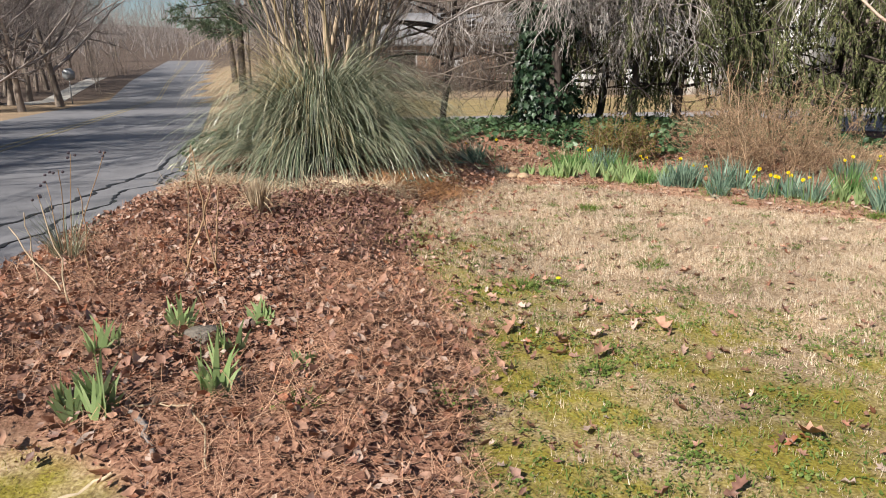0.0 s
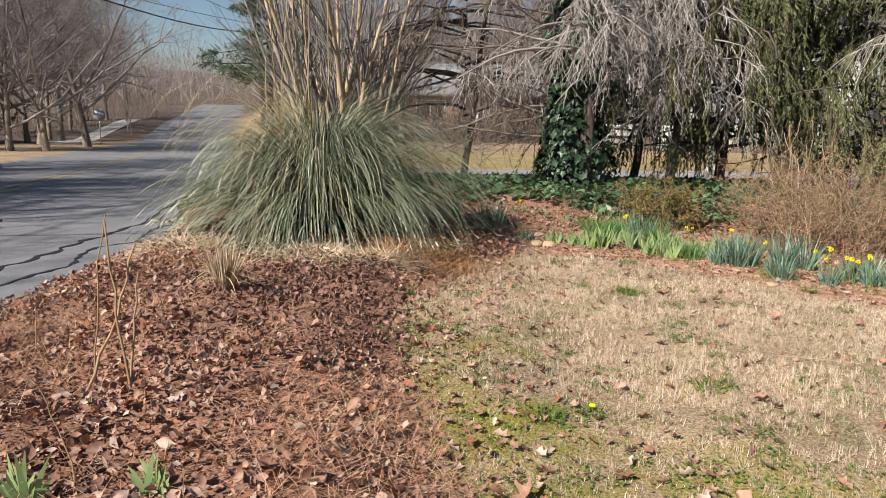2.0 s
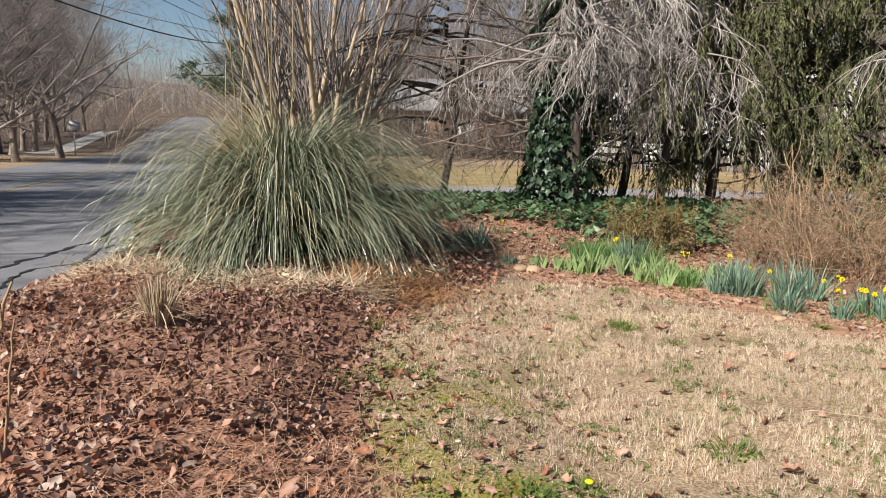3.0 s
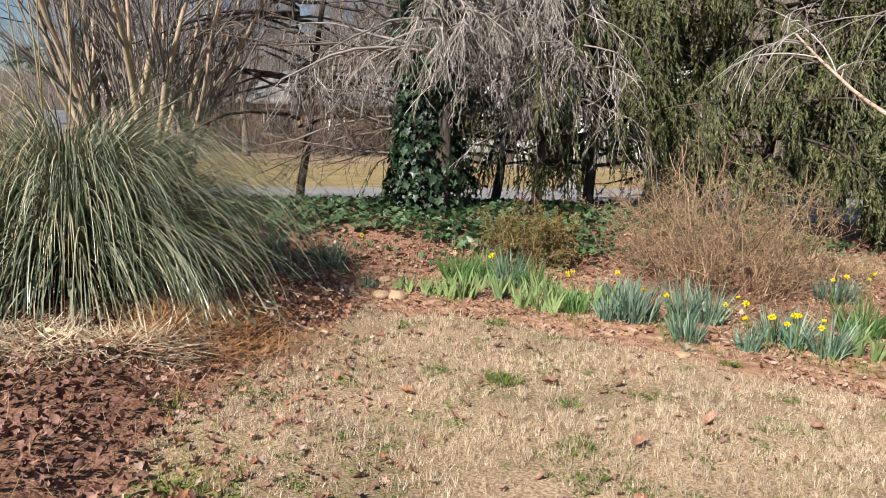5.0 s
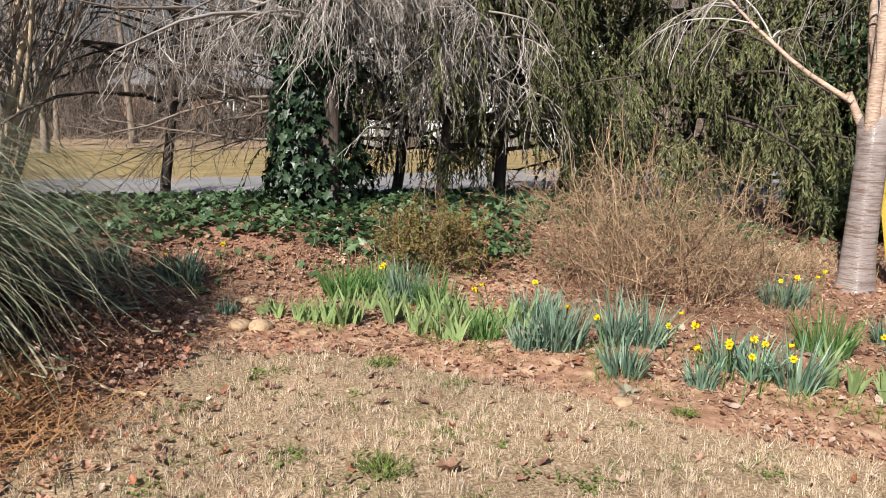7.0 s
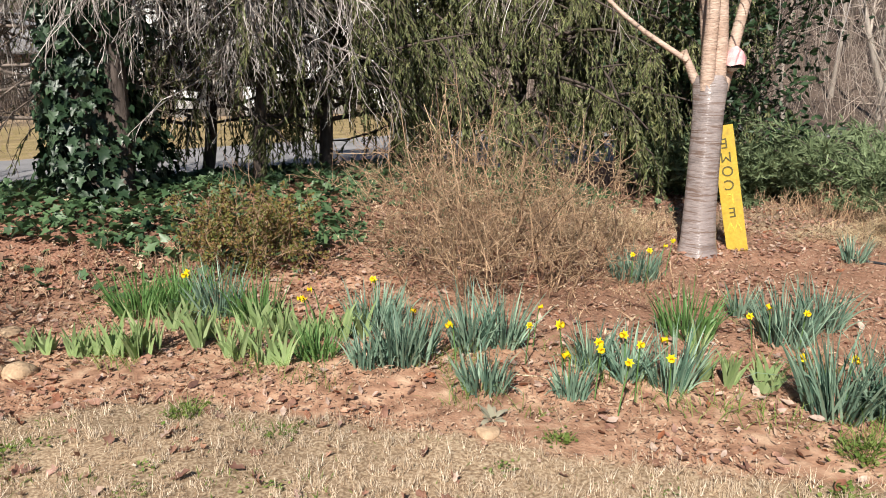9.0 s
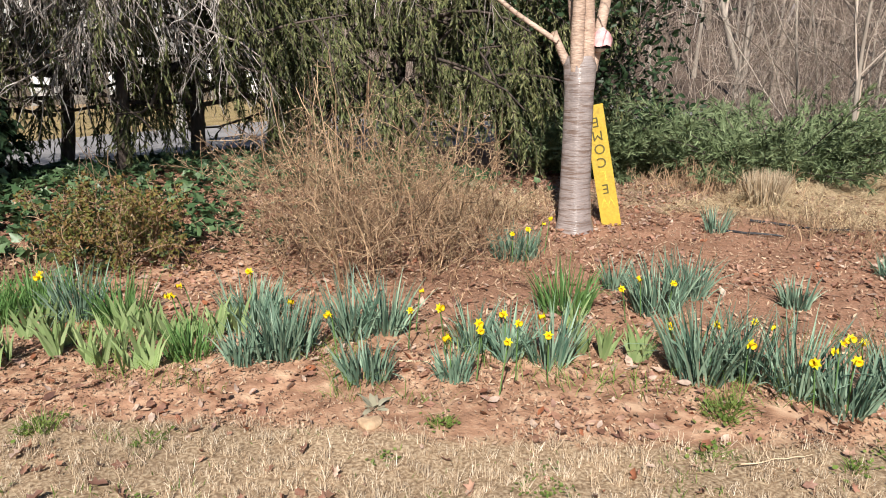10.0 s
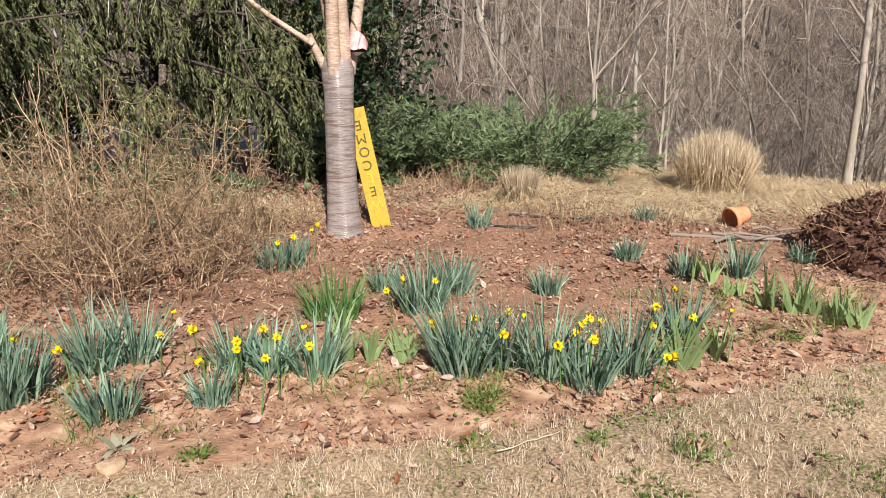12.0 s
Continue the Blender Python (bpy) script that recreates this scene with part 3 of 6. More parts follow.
# ---- trees ----
def bare_tree(name, label, H, r0, seed, bark=M_BARK, limbs=M_LIMB, forks=(9, 7, 6), spread=0.75, clear=0.3, category="tree", lean=0.05, fine=0):
    g = np.random.default_rng(seed)
    root = thing(name, 0, 0, -60, label, category)
    S, D = np.zeros((1, 3)), np.array([[g.normal(0, lean), g.normal(0, lean), 1.0]])
    P0 = grow(S - [0, 0, 0.2], D, np.array([H]), 12, 0.05, 0.02, g)
    R0 = taper([r0], 13, 0.12, 0.9)
    R0[:, 0] *= 1.35
    part("trunk", tubes(P0, R0, 9), bark, root, smooth=True)
    S, D, L, r = spawn(P0, R0, np.array([H * 0.55]), forks[0], clear, 0.95, spread, 1.0, g)
    P1 = grow(S, D, L, 6, 0.13, 0.05, g)
    R1 = taper(np.minimum(r * 0.6, r0 * 0.5), 7, 0.2)
    S, D, L, r = spawn(P1, R1, L, forks[1], 0.2, 1.0, 0.7, 0.55, g)
    P2 = grow(S, D, L, 4, 0.16, 0.03, g)
    R2 = taper(np.maximum(r * 0.6, 0.006), 5, 0.3)
    S, D, L, r = spawn(P2, R2, L, forks[2], 0.15, 1.0, 0.7, 0.6, g)
    P3 = grow(S, D, L, 3, 0.18, 0.02, g)
    R3 = taper(np.maximum(r * 0.55, 0.006), 4, 0.4)
    bits = [tubes(P1, R1, 4), tubes(P2, R2, 3), tubes(P3, R3, 3)]
    if fine:
        S, D, L, r = spawn(P3, R3, L, fine, 0.2, 1.0, 0.7, 0.7, g)
        bits.append(tubes(grow(S, D, L, 2, 0.2, 0.0, g), taper(np.full(len(S), 0.007), 3, 0.5), 3))
    part("crown", join(*bits), limbs, root)
    return root


def put(ob, x, y, turn=0.0, s=1.0, dz=0.0, label=""):
    c = copy_thing(ob, pose(x, y, float(ground_z(x, y)) + dz, 0, 0, turn) @ Matrix.Scale(s, 4))
    if label:
        c["label"] = label
    return c


def remove(ob):
    for o in (*ob.children_recursive, ob):
        bpy.data.objects.remove(o)


VERGE = [bare_tree("roadside_tree", "bare grey deciduous tree on the roadside verge", 11, 0.17, 40 + k, M_BARK, M_LIMB, (20, 8, 6), 1.0, 0.12, fine=4) for k in range(3)]
WOODS = [bare_tree("woodland_tree", "tall bare woodland tree with a grey trunk", 14, 0.12, 50 + k, M_BARK, M_LIMB, (12, 6, 4), 0.6, 0.15, fine=2) for k in range(4)]
PALE = [bare_tree("woodland_tree", "slender pale-barked bare tree at the wood's edge", 12, 0.075, 60 + k, M_PALEBARK, M_THICKET, (10, 6, 4), 0.5, 0.15, lean=0.1, fine=2) for k in range(3)]
SAPLING = [bare_tree("sapling", "thin bare sapling with many upright grey twigs", 5.0, 0.035, 70 + k, M_PALEBARK, M_THICKET, (12, 6, 3), 0.6, 0.1, fine=1) for k in range(3)]
for k, (x, y, s) in enumerate(((-19.6, 42, 1.2), (-17.8, 34.5, 0.9), (-19.2, 34, 0.85), (-22.5, 38, 1.0), (-24.5, 46, 1.1), (-28.5, 56, 1.2), (-33, 68, 1.2), (-37, 82, 1.2), (-23.5, 31, 1.0), (-29, 40, 1.1), (-34, 52, 1.2), (-40, 66, 1.3), (-13.2, 13.5, 0.95), (-12.8, 5.5, 1.0), (-14.8, 19.5, 1.0), (-12.6, -3, 1.0), (-43, 90, 1.3), (-15.5, 1.5, 1.0), (-16.5, 9.5, 1.1), (-11.8, -9, 0.9), (-16, -6, 1.1), (-12.2, 9.8, 0.8), (-27, 49, 1.1), (-30.5, 58, 1.1), (-33.5, 62, 1.2), (-36, 72, 1.2), (-26.5, 43, 1.0), (-38, 60, 1.2), (-21, 37, 0.9), (-40, 78, 1.2), (-17.5, 14.5, 1.2), (-18.5, 4.5, 1.2), (-14, -5.5, 1.1), (-20.5, 11, 1.2))):
    put(VERGE[k % 3], x, y, k * 67, s)
for k, (x, y, s) in enumerate(((-26.6, 64, 0.4), (-28.2, 67, 0.4), (-29.5, 70, 0.4))):
    put(SAPLING[k % 3], x, y, k * 80, s * 2.0, label="multi-stemmed bare ornamental tree on the verge")
g = np.random.default_rng(5)
# woods to the east and north-east, and along the far end of the road
spots = []
while len(spots) < 125:
    x, y = g.uniform(11, 60), g.uniform(-14, 62)
    if x < 17 and y > 11 or y > 15 and x < 21:
        continue
    if g.random() > math.exp(-max(0, x - 16) / 26):
        continue
    if min([9] + [math.hypot(x - a, y - b) for a, b in spots]) > 1.3 and x > 15.5:
        spots.append((x, y))
for k, (x, y) in enumerate(spots):
    put((WOODS + PALE)[int(g.integers(7))] if x > 19 else PALE[int(g.integers(3))], x, y, g.uniform(0, 360), g.uniform(0.75, 1.2))
spots = []
while len(spots) < 70:
    x, y = g.uniform(-24, 26), g.uniform(52, 120)
    if (x < road_right(y) + 5 and y < 125) or min([9] + [math.hypot(x - a, y - b) for a, b in spots]) < 2.0:
        continue
    spots.append((x, y))
for k, (x, y) in enumerate(spots):
    put(WOODS[int(g.integers(4))], x, y, g.uniform(0, 360), g.uniform(0.8, 1.25))
for k in range(40):
    y = g.uniform(30, 125)
    x = road_left(y) - g.uniform(7, 34)
    put(WOODS[int(g.integers(4))], x, y, g.uniform(0, 360), g.uniform(0.8, 1.2))
for k, (x, y) in enumerate(((-3.6, 27), (-5.5, 32), (-6.5, 40), (-3.4, 29.4), (-1.4, 35.8), (-4.6, 38), (2.5, 40.5), (6, 41), (-7.5, 44), (-11.5, 54))):
    put(WOODS[k % 4], x, y, k * 50, 0.95 if k != 4 else 1.2)
for k in range(60):
    x, y = g.uniform(11.8, 19), g.uniform(-5, 13)
    if y > 9 and x < 13.5:
        x += 3
    k_ = int(g.integers(6))
    put((SAPLING + PALE)[k_], x, y, g.uniform(0, 360), g.uniform(0.6, 1.1) * (1 if k_ < 3 else 0.62))
for ob in VERGE + WOODS + PALE + SAPLING:
    remove(ob)


def thicket(name, label, n, area, hmin, hmax, seed, mat=M_THICKET, rad=0.008, wob=0.09, shoots=3):
    g = np.random.default_rng(seed)
    x0, y0, x1, y1 = area
    x, y = g.uniform(x0, x1, n), g.uniform(y0, y1, n)
    S = np.stack([x, y, ground_z(x, y) - 0.05], -1)
    D = np.stack([g.normal(0, 0.25, n), g.normal(0, 0.25, n), np.ones(n)], -1)
    L = g.uniform(hmin, hmax, n)
    P = grow(S, D, L, 5, wob, 0.0, g)
    R = taper(g.uniform(0.5, 1.6, n) * rad, 6, 0.3)
    S2, D2, L2, r2 = spawn(P, R, L, shoots, 0.15, 0.98, 0.7, 0.4, g)
    P2 = grow(S2, D2, L2, 2, 0.15, 0.0, g)
    ob = part(name, join(tubes(P, R, 3), tubes(P2, taper(np.maximum(r2 * 0.6, 0.003), 3, 0.4), 3)), mat)
    return tagged(ob, label, "undergrowth", kind="stuff")


thicket("undergrowth", "tangled bare grey-brown undergrowth at the edge of the woods", 1900, (13.5, -6, 24, 12), 1.0, 4.5, 81, rad=0.007, wob=0.13, shoots=6)
thicket("undergrowth", "distant bare brush on the wooded hillside", 1700, (24, -12, 46, 40), 1.5, 5.0, 82, rad=0.014)
thicket("undergrowth", "bare brush behind the far lawn", 2300, (-12, 54, 24, 66), 2.0, 12.0, 83, M_DUSK, rad=0.018)
thicket("undergrowth", "bare brush on the roadside slope", 900, (-56, 42, -33, 95), 1.5, 6.0, 84, M_DUSK, rad=0.018, wob=0.14, shoots=5)
thicket("undergrowth", "dark brush between the lawn and the neighbouring house", 1900, (-7, 38, 11, 45), 0.8, 3.8, 85, M_DUSK, rad=0.014)


thicket("far_woods", "hazy bare woods on the distant hill", 1500, (-130, 130, 40, 300), 7, 16, 86, M_LIMB, rad=0.07, wob=0.13, shoots=6)
thicket("far_woods", "hazy bare woods beyond the street", 800, (-150, 20, -60, 132), 6, 15, 87, M_LIMB, rad=0.06, wob=0.13, shoots=6)


def needle_tree(name, label, x, y, H, seed, mat, crown0, rad, n=46, per=26):
    """A conifer: trunk, whorled limbs and tufts of needles."""
    g = np.random.default_rng(seed)
    root = thing(name, x, y, float(ground_z(x, y)), label, "tree")
    P0 = grow(np.zeros((1, 3)) - [0, 0, 0.2], np.array([[0.02, 0, 1.0]]), np.array([H]), 10, 0.02, 0, g)
    R0 = taper([H * 0.02], 11, 0.1)
    part("trunk", tubes(P0, R0, 8), M_DARKBARK, root, smooth=True)
    t = g.uniform(crown0, 0.98, n)
    az = g.uniform(0, 6.28, n)
    S = np.stack([0 * t, 0 * t, t * H], -1)
    D = np.stack([np.cos(az), np.sin(az), g.uniform(-0.1, 0.3, n)], -1)
    L = rad * (1.08 - (t - crown0) / (1 - crown0)) * g.uniform(0.6, 1.1, n)
    P = grow(S, D, L, 5, 0.08, 0.02, g)
    R = taper(0.012 + 0.012 * L, 6, 0.2)
    part("limb_framework", tubes(P, R, 4), M_DARKBARK, root)
    S2, D2, L2, r2 = spawn(P, R, L, per, 0.2, 1.0, 0.9, 0.28, g)
    k = 16
    base = np.repeat(S2, k, 0) + np.repeat(D2 * L2[:, None], k, 0) * g.uniform(0, 1, (len(S2) * k, 1))
    d = unit(np.repeat(D2, k, 0) + g.normal(0, 0.7, base.shape))
    V, F = needles(base, d, g.uniform(0.14, 0.3, len(base)) * H / 12, 0.035 * H / 12)
    part("crown", (V, F), mat, root)
    return root


def needles(base, d, length, width, g=rng):
    """Short flat tapering pieces from base along d."""
    q = unit(np.cross(d, g.normal(size=d.shape)))
    length = np.asarray(length)[:, None]
    a = base - q * width / 2
    b = base + q * width / 2
    m1 = base + d * length * 0.6 + q * width * 0.5
    tip = base + d * length
    V = np.stack([a, b, m1, tip], 1).reshape(-1, 3)
    i = np.arange(len(base))[:, None] * 4
    return V, i + np.array([[0, 1, 2, 3]])


needle_tree("pine_tree", "tall green pine overhanging the road", -11.2, 50, 14, 91, M_PINE, 0.25, 4.6, 60, 30)
needle_tree("pine_tree", "green pine behind the road bend", -16.0, 68, 15, 92, M_PINE, 0.3, 4.2, 50, 24)
needle_tree("evergreen_tree", "dark conical evergreen beyond the road", -22.0, 34.5, 9, 93, M_YEW, 0.08, 2.4, 70, 30)


# ---- weeping conifers and the ivy-covered tree ----
def weeper(name, label, x, y, H, rad, seed, leafy, n=44, strands=26, low=0.25, arc=(0, 6.28), hang=1.0, trunk_r=0.16, twig=M_GREYTWIG):
    g = np.random.default_rng(seed)
    z0 = float(ground_z(x, y))
    root = thing(name, x, y, z0, label, "tree")
    P0 = grow(np.zeros((1, 3)) - [0, 0, 0.2], np.array([[0.05, 0.03, 1.0]]), np.array([H]), 10, 0.05, 0, g)
    R0 = taper([trunk_r], 11, 0.2)
    part("trunk", tubes(P0, R0, 9), M_DARKBARK, root, smooth=True)
    t = g.uniform(low, 0.98, n)
    az = g.uniform(arc[0], arc[1], n)
    S = np.stack([0 * t, 0 * t, t * H], -1)
    D = np.stack([np.cos(az), np.sin(az), g.uniform(0.0, 0.5, n)], -1)
    L = rad * g.uniform(0.6, 1.35, n) * (1.25 - 0.5 * t)
    P = grow(S, D, L, 7, 0.1, -0.10, g)
    P[..., 2] = np.maximum(P[..., 2], 0.45 + 0.3 * g.random((n, 1)))
    R = taper(0.012 + 0.008 * L, 8, 0.25)
    for k in range(n):
        part("limb", tubes(P[k:k + 1], R[k:k + 1], 5), M_DARKBARK if leafy or twig is M_DUSK else M_LIMB, root)
    S2, D2, L2, r2 = spawn(P, R, L, strands, 0.25, 1.0, 0.9, 0.3, g)
    # the strands hang in separate curtains
    fall = wave(S2[:, 0] + S2[:, 1] * 0.4, S2[:, 2] + S2[:, 1] * 0.3, 0.42, seed) > (-0.3 if leafy else -0.55)
    S2, D2 = S2[fall], D2[fall]
    D2 = D2 * 0.5 + [0, 0, -0.5]
    L2 = hang * g.uniform(0.35, 1.3, len(S2))
    P2 = grow(S2, D2, L2, 4, 0.12 if leafy else 0.28, -0.35 if leafy else -0.22, g)
    keep = P2[:, -1, 2] > 0.12 * g.random(len(P2))
    P2, L2 = P2[keep], L2[keep]
    K2 = P2.shape[1]
    if leafy:
        part("weeping_framework", tubes(P2, taper(np.full(len(P2), 0.006), K2, 0.4), 3), M_DARKBARK, root)
        k = int(44 * leafy)
        f = g.uniform(0, 1, (len(P2), k)) * (K2 - 1)
        i = np.minimum(f.astype(int), K2 - 2)
        fr = (f - i)[..., None]
        ii = np.arange(len(P2))[:, None]
        base = (P2[ii, i] * (1 - fr) + P2[ii, i + 1] * fr).reshape(-1, 3)
        T = unit(P2[ii, i + 1] - P2[ii, i]).reshape(-1, 3)
        d = unit(T * 1.3 + g.normal(0, 0.5, T.shape))
        part("foliage", needles(base, d, g.uniform(0.05, 0.095, len(base)), 0.016, g), M_SPRUCE, root)
    else:
        R2 = taper(np.full(len(P2), 0.0052), K2, 0.5)
        S3, D3, L3, r3 = spawn(P2, R2, L2, 5, 0.05, 1.0, 0.6, 0.3, g)
        P3 = grow(S3, D3 * 0.7 + [0, 0, -0.3], L3, 3, 0.25, -0.15, g)
        part("weeping_twig_mass", join(tubes(P2, R2, 3), tubes(P3, taper(np.full(len(P3), 0.0036), 4, 0.5), 3)), twig, root)
    return root


weeper("weeping_conifer", "weeping conifer with shaggy hanging olive-green branches", 8.0, 13.2, 6.6, 1.9, 101, 1.0, 125, 25, 0.07, arc=(2.6, 6.0), hang=0.75, trunk_r=0.11)
weeper("weeping_conifer", "weeping conifer with a dense drooping curtain to the ground", 9.6, 12.6, 6.2, 1.6, 102, 1.0, 115, 25, 0.06, arc=(2.6, 6.0), hang=0.75, trunk_r=0.11)
weeper("weeping_conifer", "weeping conifer with olive-green branchlets above the driveway", 6.5, 13.9, 6.6, 1.7, 103, 0.9, 105, 24, 0.17, arc=(2.6, 6.0), hang=0.8, trunk_r=0.1)
weeper("weeping_conifer", "thin weeping conifer with sparse green tips", 5.2, 13.3, 6.2, 1.6, 104, 0.8, 130, 24, 0.07, hang=0.8, trunk_r=0.09)
weeper("weeping_conifer", "ragged weeping conifer beyond the ivy-covered tree", 3.9, 14.0, 6.0, 1.5, 108, 0.7, 100, 22, 0.08, hang=0.85, trunk_r=0.08)
weeper("weeping_tree", "bare weeping tree with pale grey hanging twigs", 2.75, 12.4, 4.6, 1.9, 105, 0, 84, 22, 0.43, hang=0.75, trunk_r=0.14)
weeper("weeping_tree", "bare weeping tree with pale tangled twigs", 4.2, 12.8, 4.5, 1.4, 106, 0, 84, 19, 0.28, hang=0.75, trunk_r=0.08)
weeper("weeping_tree", "bare tree with sparse drooping twigs over the driveway", 0.9, 13.9, 4.8, 1.9, 107, 0, 70, 14, 0.22, hang=0.8, trunk_r=0.07, twig=M_DUSK)


IVY_V = np.array([(0, 0, 0), (0.34, -0.12, 0.03), (0.30, 0.22, 0.05), (0.55, 0.34, 0.0), (0.24, 0.52, 0.06), (0, 1.0, -0.06), (-0.24, 0.52, 0.06), (-0.55, 0.34, 0.0), (-0.30, 0.22, 0.05), (-0.34, -0.12, 0.03), (0, 0.35, -0.04)])
IVY_F = np.array([(10, 0, 1), (10, 1, 2), (10, 2, 3), (10, 3, 4), (10, 4, 5), (10, 5, 6), (10, 6, 7), (10, 7, 8), (10, 8, 9), (10, 9, 0)])
LEAF_V = np.array([(0, -0.5, 0.02), (0.24, -0.25, 0.10), (0.16, -0.02, 0.06), (0.34, 0.20, 0.16), (0.12, 0.28, 0.08), (0, 0.55, 0.16), (-0.12, 0.28, 0.06), (-0.34, 0.18, 0.2), (-0.16, -0.02, 0.07), (-0.24, -0.27, 0.14), (0, 0, 0)])
LEAF_V6 = np.array([(0, -0.5, 0.03), (0.28, -0.15, 0.13), (0.26, 0.22, 0.05), (0, 0.55, 0.18), (-0.24, 0.2, 0.16), (-0.3, -0.15, 0.06), (0, 0, 0)])
LEAF_F6 = np.array([(6, i, (i + 1) % 6) for i in range(6)])
LEAF_F = np.array([(10, i, (i + 1) % 10) for i in range(10)])


def ivy_tree(x, y):
    g = np.random.default_rng(111)
    z0 = float(ground_z(x, y))
    root = thing("ivy_covered_tree", x, y, z0, "tree trunk thickly covered with dark glossy ivy", "tree")
    P0 = grow(np.zeros((1, 3)) - [0, 0, 0.2], np.array([[0.03, 0.0, 1.0]]), np.array([6.0]), 10, 0.02, 0, g)
    part("trunk", tubes(P0, taper([0.26], 11, 0.5), 10), M_DARKBARK, root, smooth=True)
    n = 6500
    z = g.uniform(0.0, 4.6, n) ** 1.0
    a = g.uniform(0, 6.28, n)
    r = (0.47 + 0.10 * np.sin(3 * a + z * 2) + 0.07 * np.sin(z * 5 + a) - 0.05 * z + 0.22 * np.exp(-z * 2.2)) * g.uniform(0.6, 1.14, n)
    c = np.stack([r * np.cos(a), r * np.sin(a), z], -1)
    out = unit(np.stack([np.cos(a), np.sin(a), 0.55 + 0 * a], -1) + g.normal(0, 0.45, (n, 3)))
    down = unit(np.array([0, 0, -1.0]) + g.normal(0, 0.4, (n, 3)))
    xx = unit(np.cross(down, out))
    yy = np.cross(out, xx)
    part("ivy", stamp(IVY_V, IVY_F, c, np.stack([xx, yy, out], -1), g.uniform(0.06, 0.135, n)), M_IVY, root, "dark green glossy ivy leaves")
    # broken dead limbs reaching over the driveway
    for k, (zz, azm, ln) in enumerate(((0.75, 2.95, 2.2), (1.25, 3.3, 2.6), (1.9, 2.8, 2.6), (1.0, -0.2, 1.5), (2.3, 3.6, 2.4), (1.55, 3.05, 1.8), (1.15, 2.7, 3.0), (2.0, 3.4, 3.2), (2.6, 3.0, 3.0), (0.95, 3.5, 2.0))):
        P = grow(np.array([[0, 0, zz]]), np.array([[math.cos(azm), math.sin(azm), 0.02]]), np.array([ln]), 7, 0.1, 0.02, g)
        R = taper([0.022], 8, 0.25)
        S, D, L, r = spawn(P, R, np.array([ln]), 12, 0.2, 1.0, 0.8, 0.4, g)
        P2 = grow(S, D, L, 4, 0.15, -0.05, g)
        R2 = taper(np.maximum(r * 0.5, 0.005), 5, 0.4)
        S, D, L, r = spawn(P2, R2, L, 6, 0.2, 1, 0.7, 0.5, g)
        P3 = grow(S, D, L, 3, 0.2, -0.1, g)
        part("dead_limb", join(tubes(P, R, 6), tubes(P2, R2, 4), tubes(P3, taper(np.full(len(P3), 0.004), 4, 0.5), 3)), M_DUSK, root, "bare dead limb with drooping twigs")


ivy_tree(2.62, 12.75)


def ivy_cover():
    g = np.random.default_rng(112)
    n = 14000
    x, y = g.uniform(-3.2, 8.2, n), g.uniform(10.0, 14.6, n)
    edge = 11.0 + 0.5 * wave(x, y, 1.6, 31) - 0.25 * (x > 4)
    keep = (y > edge) | (g.random(n) < 0.10)
    keep &= ~((x < -0.2) & (y < 11))
    x, y = x[keep], y[keep]
    n = len(x)
    c = np.stack([x, y, ground_z(x, y) + g.uniform(0.01, 0.09, n)], -1)
    ob = part("ivy_cover", stamp(IVY_V, IVY_F, c, turns(n, 0.5, g), g.uniform(0.06, 0.12, n)), M_IVY_LOW)
    tagged(ob, "low carpet of dark green ivy on the bank", "ivy", kind="stuff")
    m = 3200
    x, y = g.uniform(-3, 8, m), g.uniform(10.0, 14.5, m)
    c = np.stack([x, y, ground_z(x, y) + 0.02], -1)
    ob = part("leaf_litter", stamp(LEAF_V, LEAF_F, c, turns(m, 0.5, g), g.uniform(0.04, 0.10, m)), M_CHIP)
    tagged(ob, "brown fallen leaves among the ivy", "leaves", kind="stuff")


ivy_cover()


